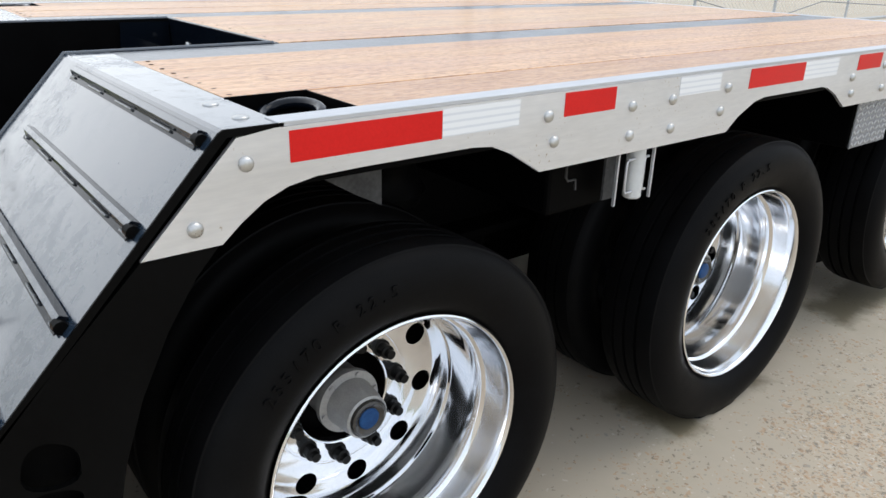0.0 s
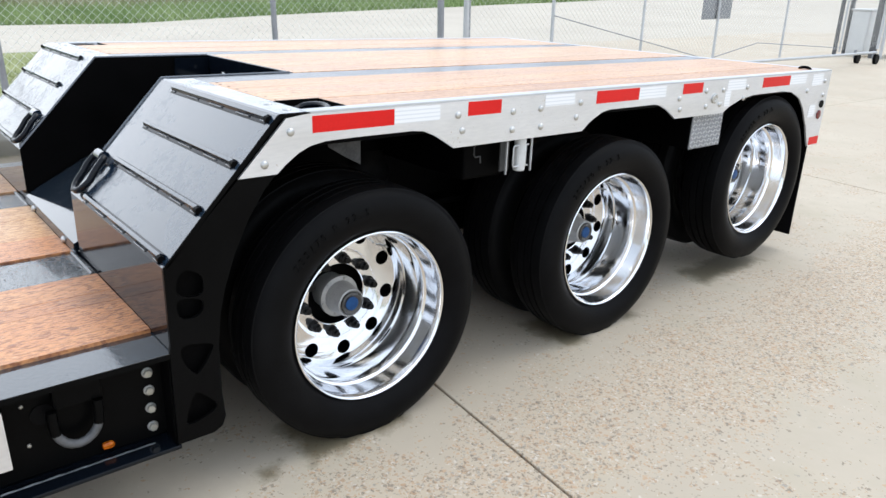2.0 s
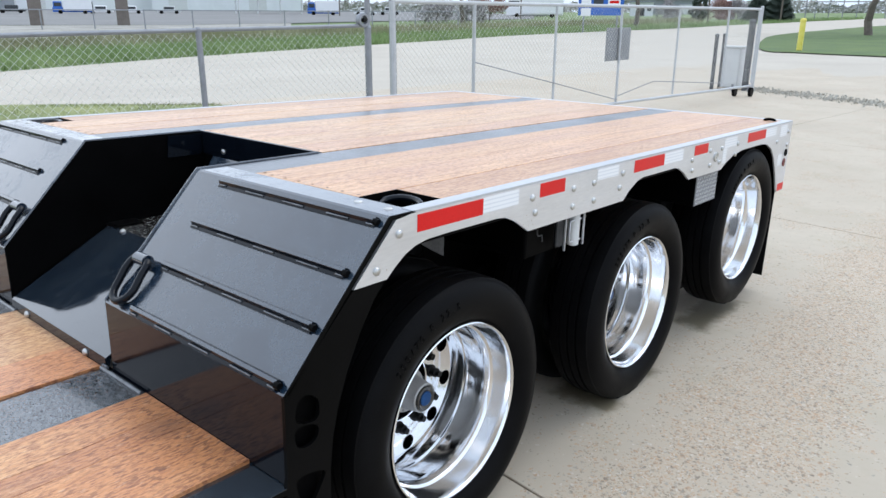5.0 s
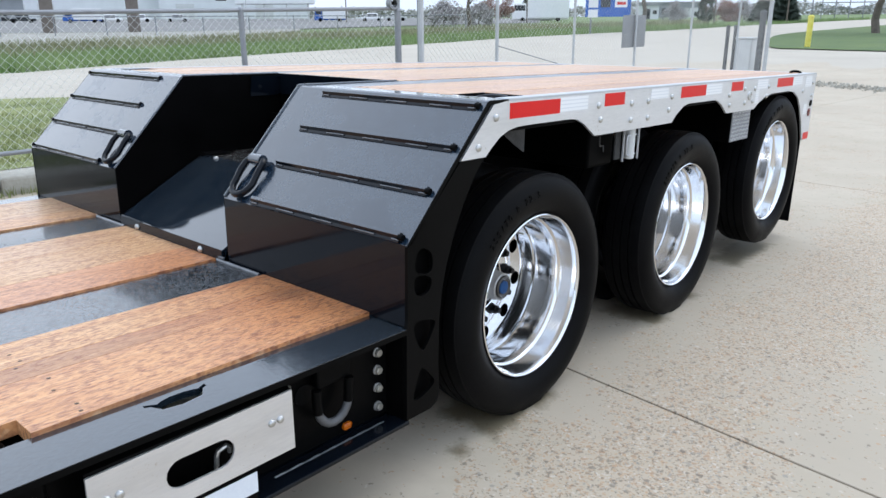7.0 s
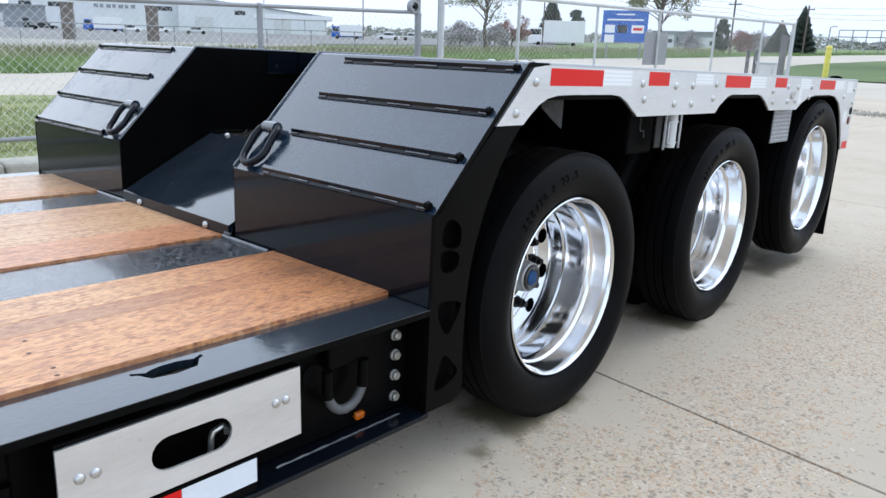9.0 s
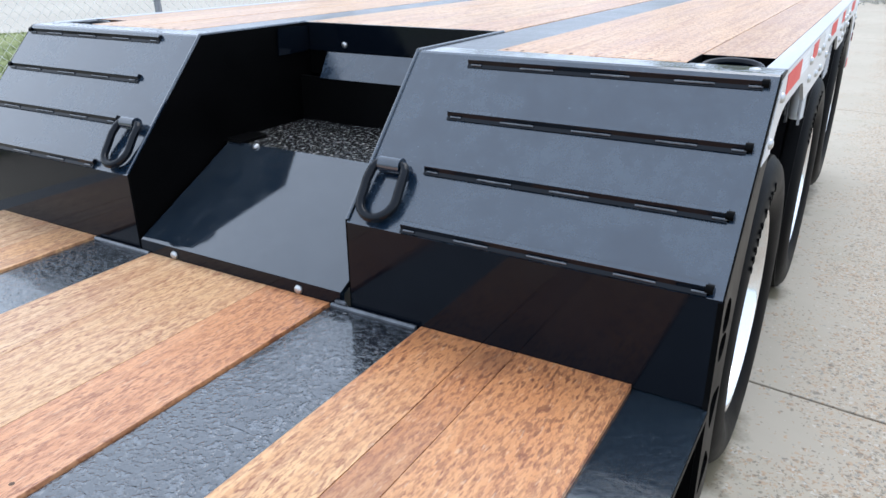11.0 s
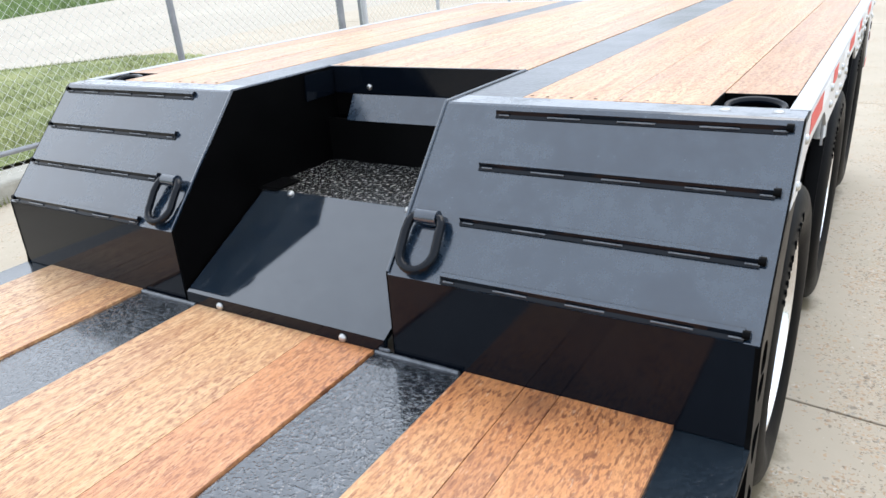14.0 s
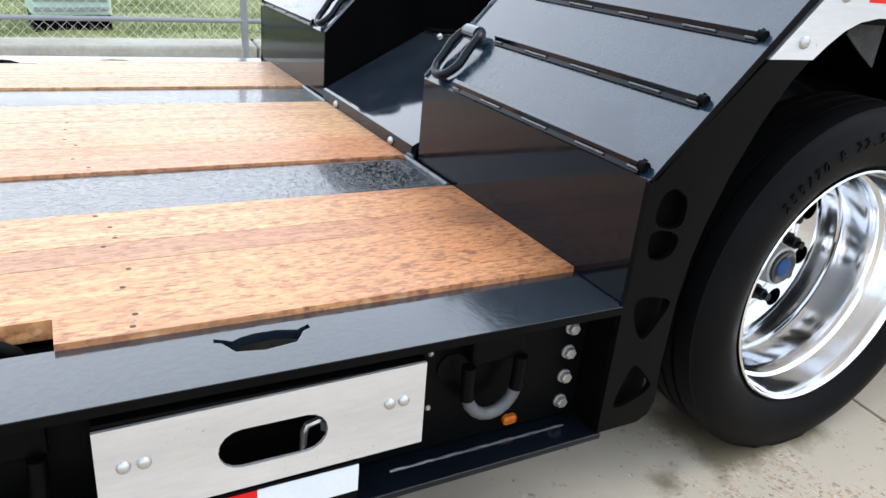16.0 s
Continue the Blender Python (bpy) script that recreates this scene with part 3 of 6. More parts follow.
smooth(lawn)


def blades(name, count, place, height, material, seed):
    """Many grass blades in one mesh."""
    rng = random.Random(seed)
    verts, faces = [], []
    for _ in range(count):
        x, y, z = place(rng)
        h, a, w = height * rng.uniform(0.5, 1.3), rng.uniform(0, 6.28), height * rng.uniform(0.05, 0.1)
        dx, dy, lx, ly = w * math.cos(a), w * math.sin(a), rng.uniform(-0.5, 0.5) * h, rng.uniform(-0.5, 0.5) * h
        i = len(verts)
        verts += [(x - dx, y - dy, z), (x + dx, y + dy, z), (x + lx, y + ly, z + h)]
        faces.append((i, i + 1, i + 2))
    me = bpy.data.meshes.new(name)
    me.from_pydata(verts, [], faces)
    me.materials.append(material)
    return new(name, me)


def lawn_place(rng):
    y = rng.uniform(-6, 5.9)
    right = -5.8 - (5.3 - y) * 0.108
    if y > 5.2:
        right = -5.8 - (y - 5.2) * 2.6
    left = -14.3 if y < 2 else -14.3 + (y - 2) ** 1.5 * 0.45
    return max(right - abs(rng.gauss(0, 3.2)) % 8, min(left, right - 0.05) + 0.3 * rng.random()), y, 0.08


def kerb_place(rng):
    y = rng.uniform(-9, 4.2)
    clump = noise.noise(Vector((y * 1.7, 5.0, 0)))
    return -5.545 + 0.108 * y + (abs(rng.gauss(0, 0.05)) if clump > -0.1 else rng.uniform(-0.5, -0.45)), y, 0.0 if clump > -0.1 else 0.1


def verge_place(rng):
    az = rng.uniform(-95, -12)
    r = drive_edge(az) + abs(rng.gauss(0, 8))
    x, y = 1.4 + r * math.sin(radians(az)), -2 + r * math.cos(radians(az))
    return x, y, land(x, y) - 0.06


tagged(blades("lawn_grass", 45000, lawn_place, 0.07, GRASS, 3), "short patchy lawn grass behind the fence", "grass", kind="stuff")
tagged(blades("kerb_weeds", 2600, kerb_place, 0.07, GRASS, 8), "sparse yellow-green weeds along the kerb", "weeds", kind="stuff")
tagged(blades("verge_grass", 36000, verge_place, 0.4, TALL, 4), "long green grass on the far verge", "grass", kind="stuff")


def weed_place(rng):
    az = rng.uniform(-80, -22)
    r = drive_edge(az) * rng.uniform(1.28, 1.55)
    x, y = 1.4 + r * math.sin(radians(az)), -2 + r * math.cos(radians(az))
    return x, y, land(x, y) - 0.06


tagged(blades("tall_weeds", 14000, weed_place, 0.6, WEEDS, 12), "tall pale dry weeds at the back of the verge", "weeds", kind="stuff")

kerb = tagged(empty("kerb"), "weathered low concrete kerb under the fence", "kerb", kind="structure")
F0 = Vector((-5.55, 0.0, 0))
for i in range(-6, 2):
    m = Matrix.Translation(F0 + ALONG * (i * 3.0)) @ pose(0, 0, 0, 0, 0, math.degrees(TURN))
    part("kerb_block", box(bmesh.new(), (-0.42, 0.0), (0.006, 2.994), (-0.05, 0.155), 0.025, m), KERB, kerb)


# ---------------------------------------------------------------- fence and gate
def wire_mesh(p, q, z0, z1, pitch=0.08, r=0.0015):
    """Chain-link wires between two upright lines, crossing both ways."""
    d = Vector(q) - Vector(p)
    length = d.length
    d.normalize()
    bm = bmesh.new()
    h = z1 - z0
    s = -h
    while s < length:
        for flip in (0, 1):
            a0, a1 = max(s, 0), min(s + h, length)
            if a1 - a0 < 0.01:
                continue
            za, zb = z0 + (a0 - s), z0 + (a1 - s)
            if flip:
                za, zb = z1 - (a0 - s), z1 - (a1 - s)
            off = d.orthogonal().normalized() * (0.002 if flip else -0.002)
            tube(bm, [Vector(p) + d * a0 + off + Vector((0, 0, za)), Vector(p) + d * a1 + off + Vector((0, 0, zb))], r, 3)
        s += pitch
    return bm


def post(bm, at, z, r=0.03):
    tube(bm, [(at[0], at[1], -0.05), (at[0], at[1], z)], r, 12)
    dome(bm, (at[0], at[1], z), (0, 0, 1), r * 1.15, r)
    return bm


TOP = 1.55
fence = tagged(empty("chain_link_fence"), "grey galvanised chain-link fence on the kerb beside the lawn", "fence")


def on_fence(y):
    return Vector((-5.57 + 0.108 * y, y, 0))


for y in (-9.6, -6.4, -3.2, -0.1, 2.4, 4.45):
    smooth(part("post", post(bmesh.new(), on_fence(y), TOP, 0.03 if y < 4 else 0.04), GALV, fence))
for z, end in ((0.36, 0.36), (TOP - 0.03, TOP + 0.03)):
    smooth(part("rail", tube(bmesh.new(), [on_fence(-9.6) + Vector((0, 0, z)), on_fence(0.5) + Vector((0, 0, z)), on_fence(4.45) + Vector((0, 0, end))], 0.021, 10), GALV, fence))
part("wire_mesh", wire_mesh(on_fence(-9.6), on_fence(4.45), 0.2, TOP - 0.04), WIRE, fence)

gate = tagged(empty("sliding_gate"), "long grey chain-link sliding gate with small black wheels", "gate")
G0, G1, GTOP = Vector((-5.03, 4.8, 0)), Vector((-4.3, 15.35, 0)), 1.85


def on_gate(y):
    return G0 + (G1 - G0) * ((y - G0.y) / (G1.y - G0.y))


for y, r in ((4.8, 0.034), (6.23, 0.024), (8.03, 0.02), (9.82, 0.022), (11.78, 0.02), (13.83, 0.02), (15.35, 0.03)):
    p = on_gate(y)
    smooth(part("gate_upright", tube(bmesh.new(), [(p.x, p.y, 0.3), (p.x, p.y, GTOP)], r, 10), PIPE, gate))
for z, end in ((0.32, 0.23), (GTOP, GTOP)):
    smooth(part("gate_rail", tube(bmesh.new(), [on_gate(4.8) + Vector((0, 0, z)), on_gate(15.35) + Vector((0, 0, end))], 0.026, 10), PIPE, gate))
for a, za, b, zb in ((6.23, 1.1, 9.82, 0.34), (11.0, 0.58, 9.82, 0.4), (11.0, 0.58, 13.83, 0.38)):
    part("brace_wire", tube(bmesh.new(), [on_gate(a) + Vector((0.02, 0, za)), on_gate(b) + Vector((0.02, 0, zb))], 0.007, 6), GALV, gate)
part("wire_mesh", wire_mesh(on_gate(4.8), on_gate(15.35), 0.34, GTOP, r=0.0013), WIRE, gate)
for p in (Vector((-4.62, 15.12, 0)), Vector((-4.33, 15.3, 0))):
    smooth(part("gate_wheel", lathe(bmesh.new(), [(-0.03, 0.05), (-0.03, 0.1), (0.03, 0.1), (0.03, 0.05)], 20, (p.x + 0.06, p.y, 0.1)), RUBBER, gate, "small black rubber wheel"))
    part("wheel_bracket", box(bmesh.new(), (p.x - 0.02, p.x + 0.02), (p.y - 0.03, p.y + 0.03), (0.1, 0.26), 0.004), GALV, gate)
s = on_gate(9.82)
sign = tagged(empty("gate_sign"), "blank grey back of a metal sign wired to the gate", "sign")
part("sign_plate", box(bmesh.new(), (s.x - 0.036, s.x - 0.03), (s.y - 0.42, s.y + 0.42), (0.985, 1.515), 0.002), GALV, sign)

for x, y, h, r in ((-5.6, 16.45, 1.26, 0.045), (-5.53, 16.78, 1.26, 0.05), (-4.85, 16.6, 1.57, 0.075)):
    guide = tagged(empty("gate_guide_post"), "dark weathered steel guide post of the sliding gate", "post", "gate guide posts")
    smooth(part("pole", post(bmesh.new(), (x, y), h, r), DARKPOST, guide))
stay = tagged(empty("gate_stay_post"), "thin galvanised post beside the gate guides", "post")
smooth(part("pole", post(bmesh.new(), (-4.66, 16.55), 1.9, 0.035), PIPE, stay))
opener = tagged(empty("gate_opener"), "pale grey metal gate opener cabinet", "cabinet")
part("cabinet", box(bmesh.new(), (-5.45, -5.05), (16.62, 17.02), (0.04, 0.98), 0.03), GREY, opener)
part("lid", box(bmesh.new(), (-5.47, -5.03), (16.6, 17.04), (0.98, 1.02), 0.012), GREY, opener)
part("cabinet_door", box(bmesh.new(), (-5.42, -5.08), (16.612, 16.62), (0.14, 0.9), 0.003), GREY, opener)
part("base", box(bmesh.new(), (-5.51, -4.99), (16.56, 17.08), (-0.02, 0.04), 0.008), CONCRETE, opener)
bollard = tagged(empty("bollard"), "faded yellow steel bollard at the grass edge", "bollard")
smooth(part("post", post(bmesh.new(), (-9.25, 36.4), 1.52, 0.13), YELLOW, bollard))


# ---------------------------------------------------------------- trailer
W = 2.72  # overall width
trailer = tagged(empty("lowboy_trailer", pose(0, 0, 0, -1.7, 0, 0)), "black lowboy trailer with three axles, wooden decks and aluminium side trim", "trailer")
DECK, LOW = 1.18, 0.538
RAMP = [(-0.704, 0.797), (-0.343, DECK)]  # foot and head of the sloped front in y and z


def X(u, left):
    """x of a place u metres in from the outer face of either side."""
    return -W + u if left else -u


def pair(a, b, left):
    p, q = X(a, left), X(b, left)
    return (min(p, q), max(p, q))


def on_ramp(u, s, lift, left):
    a, b = RAMP
    nrm = Vector((0, -(b[1] - a[1]), b[0] - a[0])).normalized()
    return Vector((X(u, left), a[0] + (b[0] - a[0]) * s, a[1] + (b[1] - a[1]) * s)) + nrm * lift


# -- wheels
def make_wheel():
    wheel = empty("wheel", pose(0, 0, 0), trailer)
    R, flat = 0.462, 0.446
    prof = [(-0.055, 0.300), (-0.036, 0.312), (-0.016, 0.335), (-0.005, 0.365), (-0.002, 0.385), (-0.003, 0.403), (-0.0075, 0.421), (-0.014, 0.436), (-0.0225, 0.447), (-0.033, 0.4545), (-0.0345, 0.4585), (-0.050, R - 0.001)]
    for g in (0.085, 0.125, 0.165):
        prof += [(-g + 0.014, R), (-g + 0.005, R), (-g + 0.004, R - 0.012), (-g - 0.004, R - 0.012), (-g - 0.005, R)]
    prof += [(-0.195, R - 0.003), (-0.215, 0.452), (-0.235, 0.43), (-0.246, 0.385), (-0.238, 0.345), (-0.215, 0.305), (-0.2, 0.298)]
    def tyre_mesh(dx):
        bm = lathe(bmesh.new(), [(x + dx, r) for x, r in prof], 96, closed=True)
        for v in bm.verts:  # the foot of the tyre is pressed flat
            if v.co.z < -flat + 0.006:
                v.co.x += (1 if v.co.x > -0.125 + dx else -1) * 0.006
                v.co.z = max(v.co.z, -flat)
        return bm
    smooth(part("tyre", tyre_mesh(0), RUBBER, wheel, "black rubber tyre"), 28)
    smooth(part("inner_tyre", tyre_mesh(-0.315), RUBBER, wheel, "black rubber inner tyre of the pair"), 28)
    rim = [(-0.05, 0.300), (-0.036, 0.310), (-0.029, 0.3105), (-0.0265, 0.307), (-0.029, 0.303), (-0.036, 0.300), (-0.060, 0.2965), (-0.094, 0.2905), (-0.104, 0.288), (-0.109, 0.281), (-0.113, 0.2785), (-0.150, 0.2765), (-0.205, 0.275), (-0.212, 0.2715), (-0.219, 0.2705), (-0.224, 0.2725), (-0.232, 0.2725), (-0.240, 0.268), (-0.262, 0.2665), (-0.27, 0.263), (-0.285, 0.261)]
    bm = bmesh.new()
    rings = [[bm.verts.new((x, r * math.cos(2 * math.pi * i / 96), r * math.sin(2 * math.pi * i / 96))) for i in range(96)] for x, r in rim]
    for a, b in zip(rings, rings[1:]):
        for i in range(96):
            bm.faces.new((a[i], a[(i + 1) % 96], b[(i + 1) % 96], b[i]))
    ob = smooth(part("rim", bm, RIMMETAL, wheel, "polished aluminium rim"), 40)
    # disc with ten hand holes
    phase = 26
    loops = [[(0.2615 * math.cos(i * math.pi / 48), 0.2615 * math.sin(i * math.pi / 48)) for i in range(96)], [(0.118 * math.cos(i * math.pi / 24), 0.118 * math.sin(i * math.pi / 24)) for i in range(48)]]
    for h in range(10):
        a = radians(phase + 36 * h)
        loops.append([(0.231 * math.cos(a) + 0.0285 * math.cos(i * math.pi / 10), 0.231 * math.sin(a) + 0.0285 * math.sin(i * math.pi / 10)) for i in range(20)])
    bm = plate(loops, -0.305, -0.285)
    part("disc", bm, CHROME, wheel, "polished aluminium disc with round hand holes")
    # raised land that carries the nuts
    smooth(part("nut_land", lathe(bmesh.new(), [(-0.29, 0.118), (-0.282, 0.118), (-0.2795, 0.121), (-0.2795, 0.166), (-0.2805, 0.171), (-0.2845, 0.178), (-0.29, 0.179)], 72, closed=True), CHROME, wheel, "polished ring under the lug nuts"), 30)
    # hub, nuts and cap
    hub = smooth(part("hub", lathe(bmesh.new(), [(-0.34, 0.068), (-0.278, 0.068), (-0.274, 0.079), (-0.258, 0.079), (-0.255, 0.062), (-0.203, 0.056), (-0.199, 0.054), (-0.181, 0.053), (-0.177, 0.048), (-0.183, 0.042)], 48), CAST, wheel, "grey cast hub"), 30)
    smooth(part("hub_cap", lathe(bmesh.new(), [(-0.19, 0.043), (-0.172, 0.043), (-0.169, 0.038), (-0.174, 0.03), (-0.176, 0.02)], 32), WINDOW, wheel, "smoky ring round the hub window"), 30)
    smooth(part("hub_plug", lathe(bmesh.new(), [(-0.18, 0.026), (-0.172, 0.026), (-0.169, 0.022), (-0.168, 0.01)], 28), BLUE, wheel, "blue hub plug"), 30)
    for h in range(6):
        a = radians(60 * h + 12)
        part("hub_bolt", lathe(bmesh.new(), [(-0.262, 0.006), (-0.252, 0.006)], 6, (0, 0.0705 * math.cos(a), 0.0705 * math.sin(a))), CAST, wheel)
    for h in range(10):
        a = radians(phase + 18 + 36 * h)
        c = (0, 0.1435 * math.cos(a), 0.1435 * math.sin(a))
        smooth(part("lug_nut", lathe(bmesh.new(), [(-0.281, 0.0225), (-0.274, 0.0225), (-0.272, 0.0175), (-0.25, 0.0175), (-0.247, 0.0125), (-0.234, 0.0115)], 12, c), NUT, wheel), 30)
    smooth(part("valve_stem", tube(bmesh.new(), [(-0.275, 0.175, 0.165), (-0.25, 0.18, 0.17), (-0.215, 0.18, 0.17)], 0.004, 6), ZINC, wheel))
    smooth(part("inner_drum", lathe(bmesh.new(), [(-0.56, 0.235), (-0.36, 0.235), (-0.35, 0.21), (-0.345, 0.12)], 40), SATIN, wheel, "dark brake drum"), 30)
    smooth(part("inner_rim", lathe(bmesh.new(), [(-0.57, 0.30), (-0.36, 0.30), (-0.36, 0.25), (-0.57, 0.25)], 48, closed=True), SATIN, wheel, "dark inner rim"), 30)
    # raised size marking on the side wall
    text = "255/70 R 22.5"
    for i, ch in enumerate(text):
        if ch == " ":
            continue
        cu = bpy.data.curves.new("letter", "FONT")
        cu.body, cu.size, cu.extrude, cu.align_x = ch, 0.034, 0.0022, "CENTER"
        tmp = new("letter", cu)
        me = bpy.data.meshes.new_from_object(tmp)
        bpy.data.objects.remove(tmp)
        me.transform(pose(0, 0, 0, 50 - 3.6 * i, 0, 0) @ Matrix.Translation((-0.0022, 0, 0.388)) @ pose(0, 0, 0, 90, 0, 90))
        me.materials.clear()
        me.materials.append(RUBBER)
        new("raised_letter", me).parent = wheel
    return wheel


WHEELS = ((0.007, 0.446), (1.30, 0.484), (2.59, 0.60))
first = make_wheel()
for i, (y, z) in enumerate(WHEELS):
    for left in (False, True):
        m = pose(-W if left else 0, y, z, 0, 0, 180 if left else 0)
        if i == 0 and not left:
            first.matrix_basis = m
        else:
            copy_thing(first, m)
for y, z in WHEELS:
    smooth(part("axle", tube(bmesh.new(), [(-0.3, y, z), (-W + 0.3, y, z)], 0.065, 16), SATIN, trailer, "black tubular axle"))
    for left in (False, True):
        part("suspension_arm", box(bmesh.new(), pair(0.72, 0.84, left), (y - 0.55, y + 0.1), (z + 0.02, z + 0.16), 0.02), SATIN, trailer)
        smooth(part("air_bag", lathe(bmesh.new(), [(-0.1, 0.06), (-0.1, 0.13), (-0.06, 0.15), (-0.02, 0.13), (0.02, 0.13), (0.06, 0.15), (0.1, 0.13), (0.1, 0.06)], 24), RUBBER, trailer)).matrix_basis = Matrix.Translation((X(0.78, left), y + 0.42, 0.82)) @ pose(0, 0, 0, 0, 90, 0)

# -- frame beams under the rear deck
for left in (False, True):
    part("main_beam", box(bmesh.new(), pair(0.70, 0.74, left), (-0.2, 3.1), (0.62, DECK - 0.02), 0.004), SATIN, trailer, "black main beam")
    part("beam_flange", box(bmesh.new(), pair(0.60, 0.86, left), (-0.25, 3.1), (0.60, 0.625), 0.004), SATIN, trailer)
    part("side_channel", box(bmesh.new(), pair(0.012, 0.05, left), (-0.25, 3.1), (1.075, DECK - 0.045), 0.003), SATIN, trailer)
for left in (False, True):
    part("cross_member", box(bmesh.new(), pair(0.05, 0.92, left), (-0.02, 0.04), (1.085, DECK - 0.05), 0.004), SATIN, trailer)
for y in (0.5, 0.95, 1.4, 1.85, 2.3, 2.75):
    part("cross_member", box(bmesh.new(), (-W + 0.05, -0.05), (y, y + 0.06), (1.085, DECK - 0.05), 0.004), SATIN, trailer)
# unseen sheet added to close the underside and keep it black
part("dark_belly_sheet", box(bmesh.new(), (-W + 0.74, -0.74), (0.4, 3.05), (0.66, 0.68)), SATIN, trailer)
for left in (False, True):
    part("hanger_box", box(bmesh.new(), pair(0.10, 0.62, left), (0.45, 0.65), (0.86, 1.08), 0.01), SATIN, trailer, "black hanger box between the wheels")
    # blocks added so that the space between the wheels stays black
    for y0, y1 in ((0.50, 0.78), (1.78, 2.06)):
        part("dark_gap_block", box(bmesh.new(), pair(0.66, 0.80, left), (y0, y1), (0.30, 0.62), 0.02), SATIN, trailer, "black block added under the frame to keep the gap dark")
    # unseen dark sheet added to hide the lit ground behind the wheels
    part("dark_gap_sheet", box(bmesh.new(), pair(0.82, 0.83, left), (-0.3, 2.9), (0.36, 0.61)), SATIN, trailer)
part("rear_sill", box(bmesh.new(), (-W + 0.01, -0.01), (3.05, 3.15), (0.86, DECK - 0.05), 0.01), SATIN, trailer)


# -- sides: sloped fronts, plates, aluminium
def fender_plate(left):
    outline = [(-0.477, 1.006), (-0.69, 0.797), (-0.7045, 0.785), (-0.7045, 0.56), (-0.708, 0.54), (-0.708, 0.236), (-0.60, 0.236), (-0.572, 0.25), (-0.56, 0.28), (-0.566, 0.37), (-0.565, 0.52), (-0.553, 0.62), (-0.536, 0.69), (-0.50, 0.79), (-0.45, 0.89), (-0.40, 0.965), (-0.362, 1.006)]
    holes = [
        [(-0.672, 0.705), (-0.604, 0.692), (-0.600, 0.735), (-0.612, 0.754), (-0.640, 0.768), (-0.665, 0.755)],
        [(-0.674, 0.688), (-0.606, 0.675), (-0.606, 0.645), (-0.625, 0.63), (-0.655, 0.63), (-0.672, 0.645)],
        [(-0.672, 0.545), (-0.592, 0.530), (-0.586, 0.515), (-0.625, 0.46), (-0.642, 0.455), (-0.672, 0.505)],
        [(-0.650, 0.375), (-0.636, 0.382), (-0.590, 0.335), (-0.590, 0.322), (-0.610, 0.308), (-0.672, 0.292), (-0.672, 0.32)],
    ]
    grown = []
    for h in holes:
        my, mz = sum(y for y, z in h) / len(h), sum(z for y, z in h) / len(h)
        grown.append([(my + (y - my) * 1.14, mz + (z - mz) * 1.2) for y, z in h])
    holes = grown
    for _ in range(2):  # burnt-out corners
        holes = [[(p[0] * 0.75 + q[0] * 0.25, p[1] * 0.75 + q[1] * 0.25) if k == 0 else (p[0] * 0.25 + q[0] * 0.75, p[1] * 0.25 + q[1] * 0.75) for p, q in zip(h, h[1:] + h[:1]) for k in (0, 1)] for h in holes]
    a, b = pair(0.0, 0.012, left)
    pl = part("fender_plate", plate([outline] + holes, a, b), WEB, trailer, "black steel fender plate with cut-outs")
    # added dark sheet close behind the cut-outs, standing for the shade inside
    part("dark_hole_sheet", box(bmesh.new(), pair(0.03, 0.036, left), (-0.699, -0.572), (0.25, 0.80)), SATIN, trailer)
    return pl


FASCIA = [(-0.476, 1.008), (-0.356, 1.008), (-0.325, 1.035), (-0.285, 1.063), (-0.244, 1.080), (-0.194, 1.089), (-0.10, 1.091), (0.13, 1.091), (0.179, 1.086), (0.230, 1.065), (0.312, 1.016), (0.985, 1.016), (1.03, 1.05), (1.101, 1.083), (1.15, 1.091), (1.46, 1.091), (1.50, 1.085), (1.56, 1.06), (1.632, 1.016), (2.035, 1.014), (2.10, 1.044), (2.19, 1.07), (2.313, 1.085), (2.62, 1.087), (2.72, 1.077), (2.82, 1.04), (2.89, 0.98), (2.97, 0.87), (3.035, 0.752), (3.165, 0.748), (3.165, DECK - 0.006), (-0.26, DECK - 0.006), (-0.322, DECK - 0.014)]
TAPES = [(-0.238, 0.057, 1.117, 1.167, RED), (0.058, 0.245, 1.119, 1.169, WHITE), (0.370, 0.528, 1.122, 1.170, RED), (0.756, 0.924, 1.128, 1.172, WHITE), (1.057, 1.338, 1.120, 1.170, RED), (1.339, 1.535, 1.120, 1.170, WHITE), (1.666, 1.828, 1.124, 1.170, RED), (2.045, 2.215, 1.120, 1.170, WHITE), (2.035, 2.085, 1.045, 1.119, WHITE), (2.386, 2.675, 1.118, 1.168, RED), (2.676, 2.865, 1.118, 1.168, WHITE), (2.94, 3.07, 1.10, 1.165, WHITE), (3.045, 3.16, 0.755, 0.80, RED), (2.965, 3.04, 0.92, 0.99, WHITE)]
RIVETS = [(-0.310, 1.126), (-0.395, 1.040), (0.325, 1.128), (0.346, 1.074), (0.588, 1.122), (0.589, 1.056), (0.734, 1.123), (0.740, 1.055), (0.961, 1.131), (0.941, 1.075), (1.645, 1.105), (1.660, 1.055), (1.862, 1.128), (1.874, 1.055), (1.995, 1.058), (2.012, 1.125), (2.235, 1.128), (2.21, 1.075), (2.90, 1.075), (3.10, 1.12), (3.11, 1.04)]


